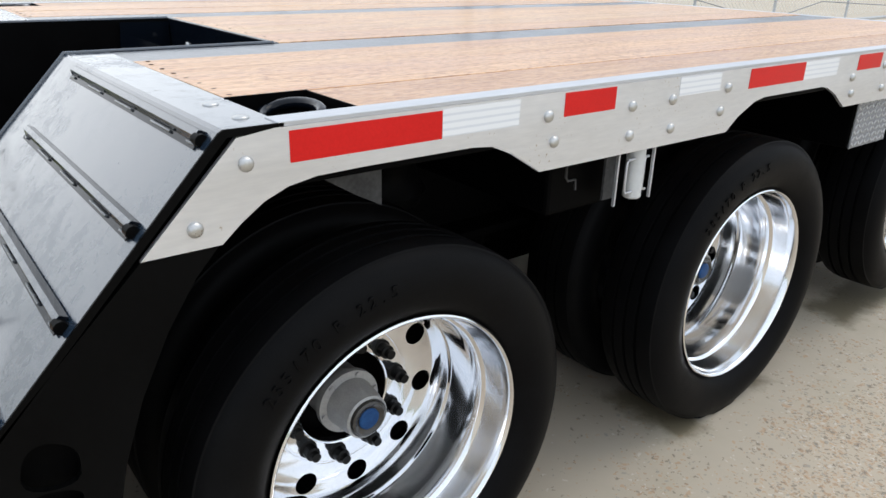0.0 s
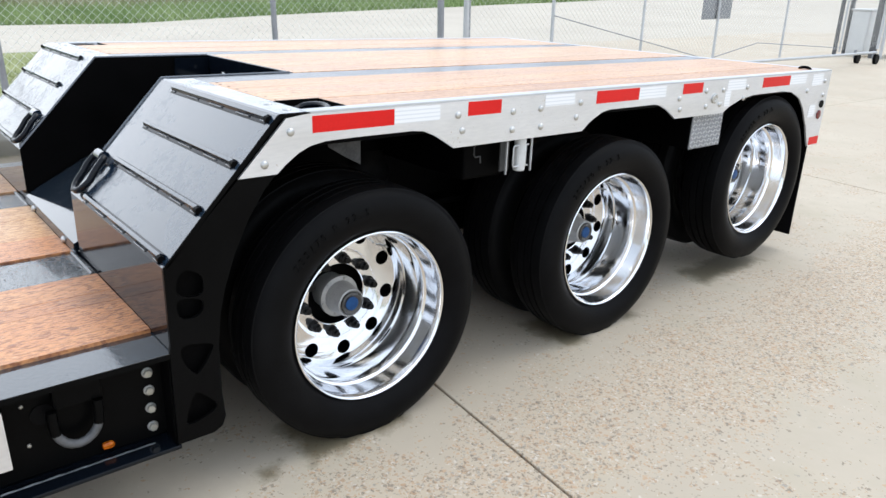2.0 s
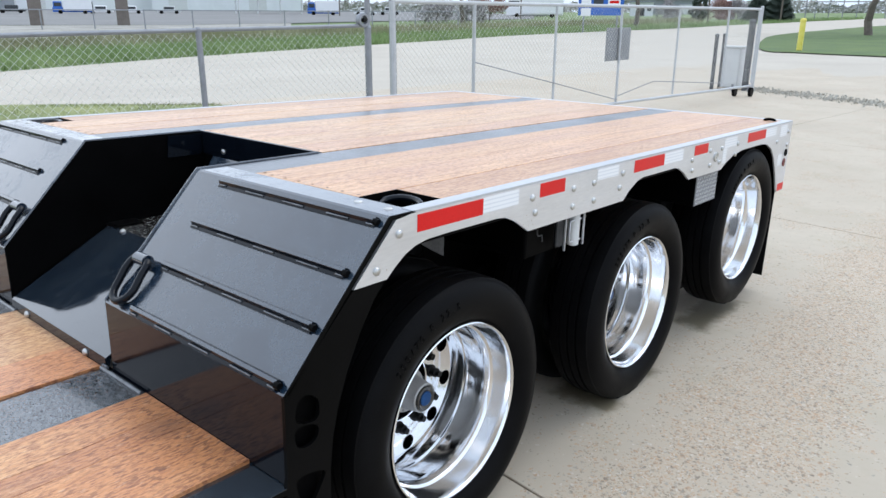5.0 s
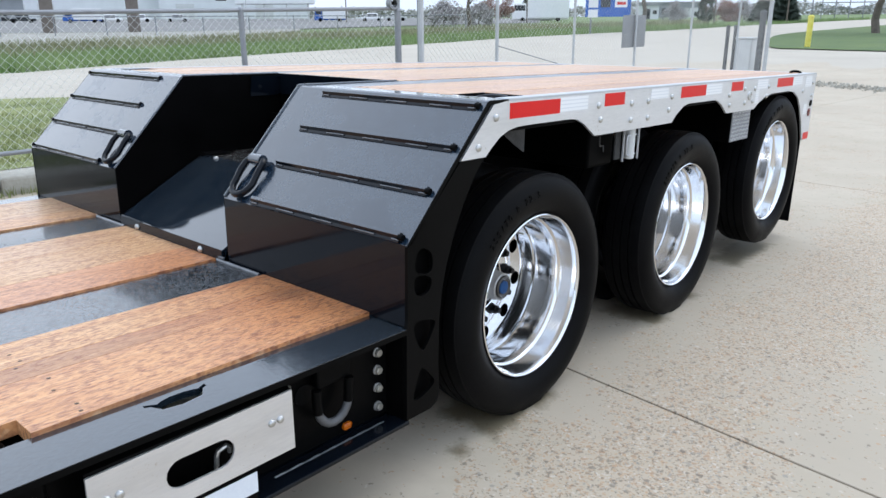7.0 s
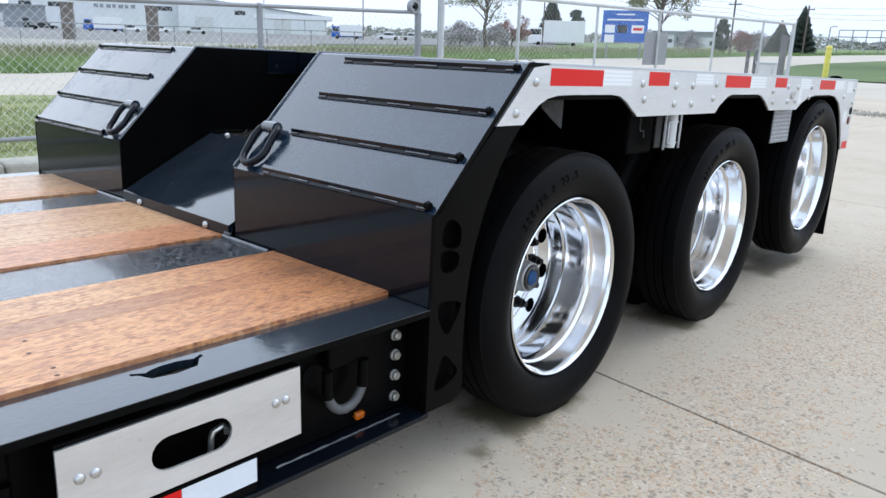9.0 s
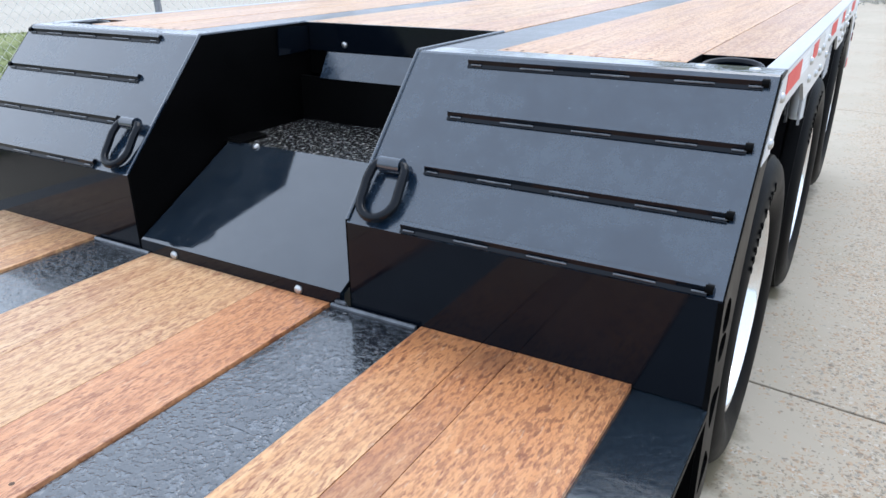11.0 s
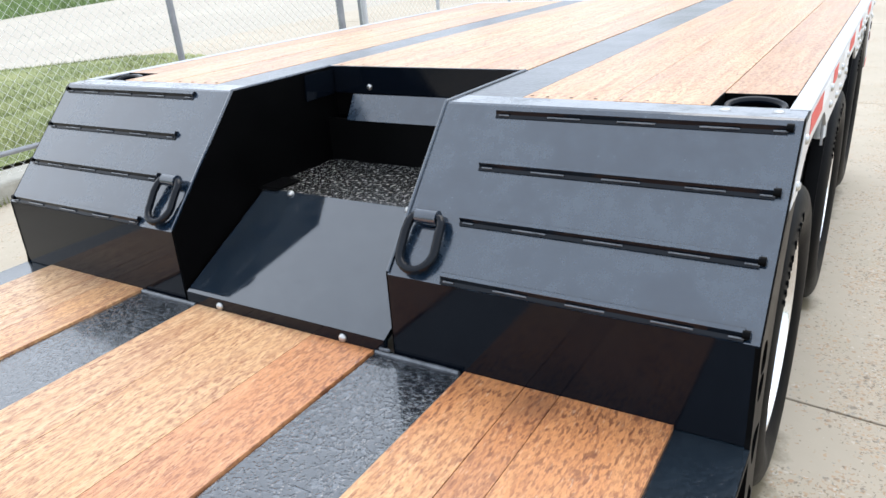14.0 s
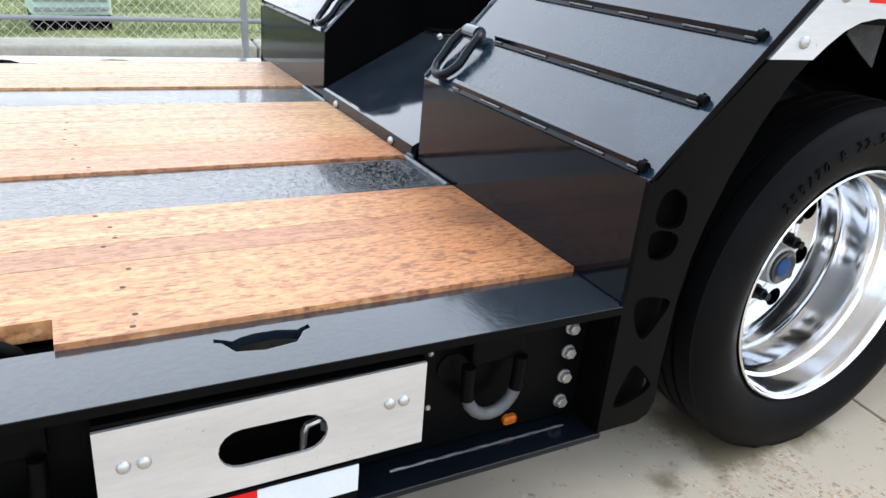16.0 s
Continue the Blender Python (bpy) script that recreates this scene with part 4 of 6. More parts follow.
def side(left):
    out = -1 if left else 1
    fender_plate(left)
    a, b = pair(0.0, 0.008, left)
    f = part("side_trim", plate([FASCIA], a - 0.001 * (out < 0), b + 0.001 * (out > 0)), ALU, trailer, "brushed aluminium side trim with wheel cut-outs")
    x0 = X(-0.0012, left)
    for y0, y1, z0, z1, mat in TAPES:
        kind = "red reflective tape" if mat is RED else "white reflective tape"
        bm = box(bmesh.new(), (min(x0, x0 + out * 0.0008), max(x0, x0 + out * 0.0008)), (y0, y1), (z0, z1))
        part("reflective_tape", bm, mat, f, kind)
    for y, z in RIVETS:
        rivet(f, (X(-0.001, left), y, z), (out, 0, 0), 0.0125, 0.009)
    # round marker, tail lamp on the rear corner
    smooth(part("side_marker", lathe(bmesh.new(), [(0, 0.024), (0.006, 0.024), (0.008, 0.016), (0.005, 0.012)], 24, (X(-0.001, left), 1.94, 1.09)), ZINC, f))
    smooth(part("marker_lamp", lathe(bmesh.new(), [(0, 0.026), (0.004, 0.026), (0.006, 0.018), (0.0065, 0.005)], 20, (X(-0.001, left), 3.10, 0.93)), LENS, f, "small dark red marker lamp"))
    smooth(part("socket", lathe(bmesh.new(), [(0, 0.022), (0.005, 0.022), (0.005, 0.014), (0.002, 0.012)], 16, (X(-0.001, left), 3.11, 0.99)), RUBBER, f))
    # top edge of the deck
    e = part("deck_edge", box(bmesh.new(), pair(0.0, 0.046, left), (-0.255, 3.165), (DECK - 0.006, DECK + 0.002), 0.0015), TRIM, trailer, "bright aluminium deck edge")
    # sloped front box
    (fy, fz), (hy, hz) = RAMP
    fb = bmesh.new()
    prof = [(fy - 0.001, fz - 0.0065), (fy + 0.006, fz), (hy - 0.004, hz - 0.004), (hy + 0.004, hz), (-0.245, hz), (-0.245, hz - 0.012), (hy + 0.008, hz - 0.012), (fy + 0.014, fz - 0.0065)]
    p, q = pair(0.004, 0.931, left)
    rows = [[fb.verts.new((x, y, z)) for y, z in prof] for x in (p, q)]
    n = len(prof)
    for i in range(n):
        fb.faces.new((rows[0][i], rows[0][(i + 1) % n], rows[1][(i + 1) % n], rows[1][i]))
    fb.faces.new(rows[0])
    fb.faces.new(rows[1])
    edge = bmesh.new()  # outer edge of the plate, a slice darkened as its shaded side
    ends = [[edge.verts.new((X(u, left), y, z)) for y, z in prof] for u in (0.0, 0.004)]
    for i in range(n):
        edge.faces.new((ends[0][i], ends[0][(i + 1) % n], ends[1][(i + 1) % n], ends[1][i]))
    edge.faces.new(ends[0])
    edge.faces.new(ends[1])
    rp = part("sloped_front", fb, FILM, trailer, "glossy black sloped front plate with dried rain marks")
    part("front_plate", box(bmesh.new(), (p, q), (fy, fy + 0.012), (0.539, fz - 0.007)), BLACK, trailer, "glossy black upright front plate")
    part("dark_plate_edge", edge, WEB, rp)
    # inner wall beside the well
    wall = [(fy + 0.002, 0.545), (fy + 0.002, fz - 0.004), (hy, hz - 0.001), (0.19, hz - 0.001), (0.19, 1.09), (0.6, 1.09), (0.6, 0.56), (0.0, 0.56)]
    p, q = pair(0.925, 0.937, left)
    part("well_wall", plate([wall], p, q), SATIN, trailer, "black inner wall of the centre well")
    # edge flange on top of the inner wall, and the narrow return on the front corner
    smooth(part("wall_edge", tube(bmesh.new(), [(X(0.931, left), fy + 0.002, fz), (X(0.931, left), hy, hz + 0.001), (X(0.931, left), 0.19, hz + 0.001)], 0.0055, 8), FILM, trailer))
    # grip bars, each an upright strip with weld runs
    for s, u0, u1 in ((0.955, 0.012, 0.760), (0.65, 0.012, 0.760), (0.342, 0.014, 0.764), (0.03, 0.016, 0.766)):
        bm = bmesh.new()
        c0, c1 = on_ramp(u0 + 0.02, s, 0, left), on_ramp(u1, s, 0, left)
        up = (on_ramp(0, s, 1, left) - on_ramp(0, s, 0, left))
        al = (on_ramp(0, 1, 0, left) - on_ramp(0, 0, 0, left)).normalized()
        vs = []
        for c in (c0, c1):
            vs.append([bm.verts.new(c + al * a + up * h) for a, h in ((-0.0205, 0.0), (-0.020, 0.0022), (-0.010, 0.003), (-0.0045, 0.0105), (-0.0035, 0.0115), (0.0075, 0.0115), (0.0085, 0.0105), (0.012, 0.0), (0.0, -0.001))])
        for i in range(9):
            bm.faces.new((vs[0][i], vs[0][(i + 1) % 9], vs[1][(i + 1) % 9], vs[1][i]))
        bm.faces.new(vs[0])
        bm.faces.new(vs[1])
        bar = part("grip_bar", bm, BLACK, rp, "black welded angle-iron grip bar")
        # thin lighter sheet that paints the bar's sky-lit top
        bm = bmesh.new()
        vs = []
        for c in (c0, c1):
            vs.append([bm.verts.new(c + al * a + up * h) for a, h in ((-0.0035, 0.0117), (-0.003, 0.0126), (0.0072, 0.0126), (0.0076, 0.0117))])
        for i in range(4):
            bm.faces.new((vs[0][i], vs[0][(i + 1) % 4], vs[1][(i + 1) % 4], vs[1][i]))
        bm.faces.new(vs[0])
        bm.faces.new(vs[1])
        part("lit_grip_top", bm, FILM, rp)
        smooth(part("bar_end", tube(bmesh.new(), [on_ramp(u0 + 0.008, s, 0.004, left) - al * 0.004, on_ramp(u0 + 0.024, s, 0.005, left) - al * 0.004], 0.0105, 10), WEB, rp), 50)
        L = abs(u1 - u0)
        for g, w in ((0.02, 0.03), (0.2, 0.09), (0.47, 0.095), (0.73, 0.09), (0.965, 0.03)):
            uc = u0 + 0.02 + (L - 0.02) * g
            wz = [on_ramp(uc + (i / 6 - 0.5) * w, s, 0.0042 + 0.0006 * (i % 2), left) - al * 0.0135 for i in range(7)]
            smooth(part("weld", tube(bmesh.new(), wz, 0.0026, 6), WELD, rp))
    # fold line bolts on the head plate
    for u in (0.065, 0.185):
        rivet(rp, (X(u, left), -0.285, hz), (0, 0, 1), 0.0135, 0.0045)
    # lashing ring at the inner foot
    ring = bmesh.new()
    cu, hw = 0.853, 0.052
    pts = []
    for i in range(13):
        a = math.pi * i / 12
        pts.append((cu - hw * math.cos(a), 0.13 - 0.105 * math.sin(a) * 1.0))
    pts = [(cu - hw * 0.55, 0.31), (cu - hw * 0.8, 0.305), (cu - hw * 0.96, 0.275), (cu - hw, 0.22)] + pts + [(cu + hw, 0.22), (cu + hw * 0.96, 0.275), (cu + hw * 0.8, 0.305), (cu + hw * 0.55, 0.31)]
    tube(ring, [on_ramp(u, s, 0.014 + (0.008 if s > 0.2 else 0.0), left) for u, s in pts], 0.0125, 10)
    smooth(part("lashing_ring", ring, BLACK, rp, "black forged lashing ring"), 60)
    lug = bmesh.new()
    tube(lug, [on_ramp(cu - hw * 0.62, 0.312, 0.018, left), on_ramp(cu + hw * 0.62, 0.312, 0.018, left)], 0.021, 12)
    smooth(part("ring_clip", lug, FILM, rp), 60)


for left in (False, True):
    side(left)

# -- centre well between the sloped fronts
CL, CR = X(0.925, True), X(0.925, False)
bm = bmesh.new()
prof = [(-0.712, 0.545), (-0.712, 0.585), (-0.700, 0.592), (-0.29, 0.815), (-0.285, 0.805), (-0.695, 0.575), (-0.70, 0.545)]
rows = [[bm.verts.new((x, y, z)) for y, z in prof] for x in (CL + 0.03, CR - 0.012)]
for i in range(len(prof)):
    bm.faces.new((rows[0][i], rows[0][(i + 1) % len(prof)], rows[1][(i + 1) % len(prof)], rows[1][i]))
bm.faces.new(rows[0])
bm.faces.new(rows[1])
for v in rows[1]:  # the corner beside the upright plate is cut back
    if v.co.y < -0.69:
        v.co.x -= 0.024
slope = part("well_ramp", bm, WETTED, trailer, "glossy black bent plate sloping into the centre well")
for x in (-1.612, -1.108):
    rivet(slope, (x, -0.7135, 0.562), (0, -1, 0), 0.0135, 0.011)
    rivet(slope, (x - 0.02, -0.298, 0.811), (0, -0.3, 0.95), 0.0125, 0.011)
# dark sheet added over the lip to paint out the deck's reflection
part("dark_lip_sheet", box(bmesh.new(), (CL + 0.03, CR - 0.037), (-0.7138, -0.7125), (0.546, 0.586)), BLACK, slope, "thin black sheet laid over the upright lip of the bent plate")
part("stop_tab", box(bmesh.new(), (CR - 0.05, CR - 0.014), (-0.722, -0.714), (0.556, 0.564), 0.001), WELD, slope)
part("well_floor", box(bmesh.new(), (CL, CR), (-0.289, 0.135), (0.79, 0.812)), CRUMBS, trailer, "gritty wet black floor of the centre well")
part("well_back", box(bmesh.new(), (CL, CR), (0.132, 0.144), (0.812, 0.985)), WEB, trailer, "black front face of the cross beam in the well")
part("well_crossbar", plate([[(0.125, 0.982), (0.129, 0.980), (0.185, 1.0745), (0.181, 1.0745)]], -1.68, CR - 0.003), FILM, trailer, "black tilted cross bar at the back of the well")
part("well_backing", box(bmesh.new(), (CL, CR), (0.20, 0.21), (0.985, 1.076)), SATIN, trailer)
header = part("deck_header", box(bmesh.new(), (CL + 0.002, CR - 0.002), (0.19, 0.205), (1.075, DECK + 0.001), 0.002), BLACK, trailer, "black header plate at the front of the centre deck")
for x in (-1.600, -1.102):
    rivet(header, (x, 0.19, 1.103), (0, -1, 0), 0.0125, 0.010)
part("header_gusset", plate([[(0.02, DECK - 0.01), (0.188, DECK - 0.01), (0.186, 1.085), (0.17, 1.074), (0.01, 1.074)]], CL + 0.014, CL + 0.022), BLACK, header)
part("slope_tab", plate([[(-0.30, 0.816), (-0.285, 0.822), (-0.17, 0.822), (-0.17, 0.816)]], CL + 0.005, CL + 0.10), WEB, slope)


# -- rear deck: two steel strips, three fields of planks
rear_deck = empty("rear_deck", None, trailer)
for left in (False, True):
    part("steel_strip", box(bmesh.new(), pair(0.742, 0.925, left), (-0.245, 3.11), (DECK - 0.014, DECK - 0.001), 0.002), DRYGRIT, rear_deck, "dark grey painted steel deck strip")
part("tail_strip", box(bmesh.new(), (-W + 0.046, -0.046), (3.112, 3.165), (DECK - 0.02, DECK + 0.001), 0.002), TRIM, rear_deck, "bright aluminium tail edge")


def plank(parent, x, y, top, tint=(1, 1, 1), thick=0.035):
    g = 0.0011
    bm = box(bmesh.new(), (x[0] + g, x[1] - g), (y[0], y[1]), (top - thick, top), 0.0013)
    ob = part("plank", bm, WOOD, parent)
    ob.color = (*tint, 1)
    return ob


TAN, ORANGE, BROWN = (1.0, 0.97, 0.92), (0.96, 0.73, 0.54), (0.68, 0.53, 0.43)


def outer_field(left):
    cuts = (0.048, 0.226, 0.475, 0.740)
    for i, (a, b) in enumerate(zip(cuts, cuts[1:])):
        front = -0.085 if i == 0 else -0.243
        plank(rear_deck, pair(a, b, left), (front, 3.11), DECK + 0.001 * (i % 2), ((0.84, 0.76, 0.7), (1.06, 1.02, 0.98), (1.0, 0.95, 0.9))[i] if left else ((0.82, 0.70, 0.61), (1.0, 0.89, 0.81), (0.96, 0.86, 0.78))[i])
    # open pocket with a ring at the front corner
    part("pocket_lip", box(bmesh.new(), pair(0.048, 0.226, left), (-0.089, -0.085), (DECK - 0.04, DECK + 0.001)), SATIN, rear_deck)
    part("pocket_lip", box(bmesh.new(), pair(0.222, 0.2255, left), (-0.245, -0.085), (DECK - 0.06, DECK + 0.002)), SATIN, rear_deck)
    part("pocket_floor", box(bmesh.new(), pair(0.05, 0.222, left), (-0.245, -0.085), (DECK - 0.07, DECK - 0.062)), SATIN, rear_deck)
    ring = [(X(0.135 + 0.07 * math.cos(a), left), -0.165 + 0.045 * math.sin(a), DECK - 0.02 + 0.012 * math.sin(a)) for a in [i * math.pi / 10 for i in range(20)]]
    smooth(part("pocket_ring", tube(bmesh.new(), ring, 0.011, 8, True), BLACK, rear_deck, "glossy black steel ring in the deck pocket"), 60)


outer_field(False)
outer_field(True)
for a, b, tint in ((-1.792, -1.60, TAN), (-1.60, -1.385, (1.05, 1.0, 0.95)), (-1.385, -1.13, TAN), (-1.13, -0.928, (0.97, 0.88, 0.84))):
    plank(rear_deck, (a, b), (0.206, 3.11), DECK + 0.001, tint)
for left in (False, True):
    for u in (0.25, 0.32, 0.39, 0.46, 0.53, 0.6, 0.67, 0.72):
        smooth(part("deck_screw", dome(bmesh.new(), (X(u, left), -0.222 + 0.006 * math.sin(u * 90), DECK + 0.0005), (0, 0, 1), 0.0055, 0.0012), SCREW, rear_deck))
for x in (-1.76, -1.66, -1.55, -1.45, -1.33, -1.2, -1.08, -0.98):
    smooth(part("deck_screw", dome(bmesh.new(), (x, 0.235 + 0.006 * math.sin(x * 90), DECK + 0.0005), (0, 0, 1), 0.0055, 0.0012), SCREW, rear_deck))
smooth(part("tail_ring", tube(bmesh.new(), [(-0.095 + 0.034 * math.cos(i * 0.5), 3.03, DECK - 0.002 + 0.013 * math.sin(i * 0.5)) for i in range(7)], 0.008, 8), SATIN, rear_deck), 60)

# -- low deck in front
FRONT = -8.4
low_deck = empty("low_deck", None, trailer)
for left in (False, True):
    part("steel_strip", box(bmesh.new(), pair(0.712, 0.995, left), (FRONT, -0.69), (LOW - 0.02, LOW + 0.002), 0.002), GRIT, low_deck, "gritty black steel deck strip, damp in places")
    weld = [(X(0.72 + 0.27 * i / 12, left), -0.716, LOW + 0.006) for i in range(13)]
    smooth(part("weld", tube(bmesh.new(), weld, 0.008, 6), WELD, low_deck))
    # side rail: top plate with a slot, web, bottom flange
    slot = [(-1.455, 0.125), (-1.44, 0.117), (-1.428, 0.109), (-1.415, 0.117), (-1.39, 0.123), (-1.355, 0.123), (-1.332, 0.117), (-1.32, 0.113), (-1.31, 0.119), (-1.298, 0.125), (-1.298, 0.113), (-1.312, 0.106), (-1.332, 0.076), (-1.385, 0.068), (-1.43, 0.077), (-1.445, 0.108), (-1.457, 0.114)]
    bm = bmesh.new()
    edges = []
    for loop in ([(FRONT, 0.0), (-0.709, 0.0), (-0.709, 0.012), (-0.69, 0.013), (-0.69, 0.166), (FRONT, 0.166)], slot):
        vs = [bm.verts.new((X(u, left), y, LOW - 0.02)) for y, u in loop]
        edges += [bm.edges.new((vs[i], vs[(i + 1) % len(vs)])) for i in range(len(vs))]
    faces = [g for g in bmesh.ops.triangle_fill(bm, use_beauty=True, edges=edges)["geom"] if isinstance(g, bmesh.types.BMFace)]
    out = bmesh.ops.extrude_face_region(bm, geom=faces)["geom"]
    bmesh.ops.translate(bm, vec=(0, 0, 0.018), verts=[g for g in out if isinstance(g, bmesh.types.BMVert)])
    rail = part("side_rail", bm, RAIL, low_deck, "black painted side rail with a stake slot")
    # thin dark strip that paints the rail's side face as shaded
    part("rail_shade_strip", box(bmesh.new(), pair(-0.0012, -0.0002, left), (FRONT, -0.709), (LOW - 0.0195, LOW - 0.004)), WEB, low_deck)
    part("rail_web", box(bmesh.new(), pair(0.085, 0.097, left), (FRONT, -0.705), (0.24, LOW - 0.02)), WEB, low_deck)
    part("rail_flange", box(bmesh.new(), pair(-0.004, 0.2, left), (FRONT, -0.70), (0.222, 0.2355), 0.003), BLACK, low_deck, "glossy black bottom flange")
    bead = [(X(0.05, left), -1.16 + 0.02 * i, 0.236 + 0.0012 * math.sin(i * 2.1)) for i in range(21)]
    smooth(part("flange_weld", tube(bmesh.new(), bead, 0.003, 6), WELD, low_deck, "scuffed weld bead along the flange"), 60)
    part("rail_end", box(bmesh.new(), pair(0.012, 0.70, left), (-0.712, -0.700), (0.236, LOW - 0.004)), SATIN, low_deck)
    part("inner_web", box(bmesh.new(), pair(0.80, 0.83, left), (FRONT, -0.7), (0.2, LOW - 0.02)), SATIN, low_deck)
    for z in (0.453, 0.396, 0.337, 0.275):
        c = (X(0.085, left), -0.752, z)
        o = -1 if left else 1
        smooth(part("bolt_washer", lathe(bmesh.new(), [(0, 0.0155), (o * 0.004, 0.0155), (o * 0.005, 0.0125)], 16, c), CAST, low_deck, "dull steel washer"), 30)
        part("rail_bolt", lathe(bmesh.new(), [(o * 0.005, 0.0125), (o * 0.014, 0.0125), (o * 0.016, 0.0105)], 6, c), DULL, low_deck, "dull zinc hexagon bolt")
    # hanging rings, marker lamp
    for ry, rz in ((-0.957, 0.392), (-1.775, 0.392)):
        pts = [(X(0.045, left), ry - 0.058, rz + 0.045), (X(0.045, left), ry - 0.058, rz)] + [(X(0.045, left), ry - 0.058 * math.cos(a), rz - 0.072 * math.sin(a)) for a in [i * math.pi / 10 for i in range(1, 10)]] + [(X(0.045, left), ry + 0.058, rz), (X(0.045, left), ry + 0.058, rz + 0.045)]
        smooth(part("hanging_ring", tube(bmesh.new(), pts, 0.0125, 10), DARKPOST, low_deck, "worn black lashing ring hanging on the side rail"), 60)
        smooth(part("ring_sleeve", tube(bmesh.new(), [(X(0.045, left), ry - 0.058, rz + 0.046), (X(0.045, left), ry - 0.057, rz), (X(0.045, left), ry - 0.054, rz - 0.026)], 0.0140, 10), WEB, low_deck), 50)
        smooth(part("ring_sleeve", tube(bmesh.new(), [(X(0.045, left), ry + 0.058, rz + 0.046), (X(0.045, left), ry + 0.057, rz), (X(0.045, left), ry + 0.054, rz - 0.026)], 0.0140, 10), WEB, low_deck), 50)
        part("ring_bracket", box(bmesh.new(), pair(0.05, 0.084, left), (ry - 0.05, ry + 0.075), (rz + 0.04, rz + 0.11), 0.008), WEB, low_deck)
    for by, bz in ((-1.076, 0.456), (-1.072, 0.335)):
        rivet(low_deck, (X(0.085, left), by, bz), (-1 if left else 1, 0, 0), 0.006, 0.006, "web_bolt", DULL)
    # black disc added in place of a dark hole in the web
    smooth(part("web_hole_disc", lathe(bmesh.new(), [(0, 0.03), ((-1 if left else 1) * 0.003, 0.03), ((-1 if left else 1) * 0.003, 0.02)], 20, (X(0.0845, left), -1.03, 0.417)), RUBBER, low_deck, "flat black disc standing for a hole in the rail web"))
    smooth(part("marker_lamp", box(bmesh.new(), pair(0.074, 0.084, left), (-0.897, -0.863), (0.252, 0.273), 0.009), AMBER, low_deck, "small amber marker lamp"))
    # swing-out bracket plate in bare aluminium with an oblong hole
    outline = [(-1.646, 0.329), (-1.126, 0.333), (-1.129, 0.499), (-1.646, 0.491)]
    hole = arc(-1.338, 0.409, 0.036, -90, 90) + arc(-1.441, 0.409, 0.036, 90, 270)
    
    a, b = pair(0.0, 0.006, left)
    pl = part("side_plate", plate([outline, hole], a, b), ALU, low_deck, "bare aluminium plate with an oblong hole")
    for y, z in ((-1.609, 0.4245), (-1.581, 0.425), (-1.194, 0.431), (-1.168, 0.4315)):
        rivet(pl, (X(0.0, left), y, z), (-1 if left else 1, 0, 0), 0.0105, 0.008)
    part("plate_return", box(bmesh.new(), pair(0.006, 0.084, left), (-1.645, -1.126), (0.494, 0.50)), WEB, pl)
    smooth(part("latch_pin", tube(bmesh.new(), [(X(0.04, left), -1.331, 0.345), (X(0.036, left), -1.331, 0.385), (X(0.034, left), -1.326, 0.399), (X(0.03, left), -1.306, 0.407), (X(0.028, left), -1.299, 0.40), (X(0.028, left), -1.298, 0.387)], 0.0065, 8), ZINC, pl, "bare steel latch pin"))
    part("tape_bar", box(bmesh.new(), pair(0.004, 0.012, left), (FRONT, -1.243), (0.236, 0.322), 0.001), WEB, low_deck)
    x0 = X(0.003, left)
    y = -1.243
    for i in range(9):
        ln = 0.176 if i % 2 == 0 else 0.272
        part("reflective_tape", box(bmesh.new(), (x0 - 0.0008, x0 + 0.0008), (y - ln + 0.001, y), (0.26, 0.3165)), PLAINTAPE if i % 2 == 0 else RED, low_deck, "white reflective tape" if i % 2 == 0 else "red reflective tape")
        y -= ln
# planks of the low deck
for left in (False, True):
    for i, (a, b, tint) in enumerate(((0.164, 0.44, ORANGE if not left else TAN), (0.44, 0.535, BROWN if not left else TAN), (0.535, 0.710, (0.98, 0.83, 0.67)))):
        board = plank(low_deck, pair(a, b, left), (FRONT if i else -1.68, -0.7055), LOW + 0.01, tint)
        if i == 0:  # the outer board is notched beside the ring pocket
            bm = bmesh.new()
            top = [bm.verts.new((X(u, left), y, LOW + 0.01)) for u, y in ((a, -0.7055), (a, -1.68), (0.245, -1.68), (0.245, -2.1), (a, -2.1), (a, FRONT), (b - 0.0011, FRONT), (b - 0.0011, -0.7055))]
            under = bmesh.ops.extrude_face_region(bm, geom=[bm.faces.new(top)])["geom"]
            bmesh.ops.translate(bm, vec=(0, 0, -0.035), verts=[v for v in under if isinstance(v, bmesh.types.BMVert)])
            bmesh.ops.recalc_face_normals(bm, faces=bm.faces)
            bm.to_mesh(board.data)
            bm.free()
    part("pocket_floor", box(bmesh.new(), pair(0.164, 0.245, left), (-2.1, -1.68), (LOW - 0.09, LOW - 0.08)), SATIN, low_deck)
    smooth(part("pocket_ring", tube(bmesh.new(), [(X(0.2, left), -1.80 + 0.07 * math.cos(i * math.pi / 8), LOW - 0.03 + 0.035 * math.sin(i * math.pi / 8)) for i in range(9)], 0.013, 8), WEB, low_deck, "black ring in the side pocket"), 60)
for a, b, tint in ((-1.724, -1.508, (0.95, 0.90, 0.83)), (-1.508, -1.225, (0.94, 0.86, 0.76)), (-1.225, -0.998, (0.92, 0.67, 0.55))):
    plank(low_deck, (a, b), (FRONT, -0.7145), LOW + 0.01, tint)
part("under_frame", box(bmesh.new(), (-W + 0.2, -0.2), (FRONT, -0.72), (LOW - 0.06, LOW - 0.04)), SATIN, low_deck)
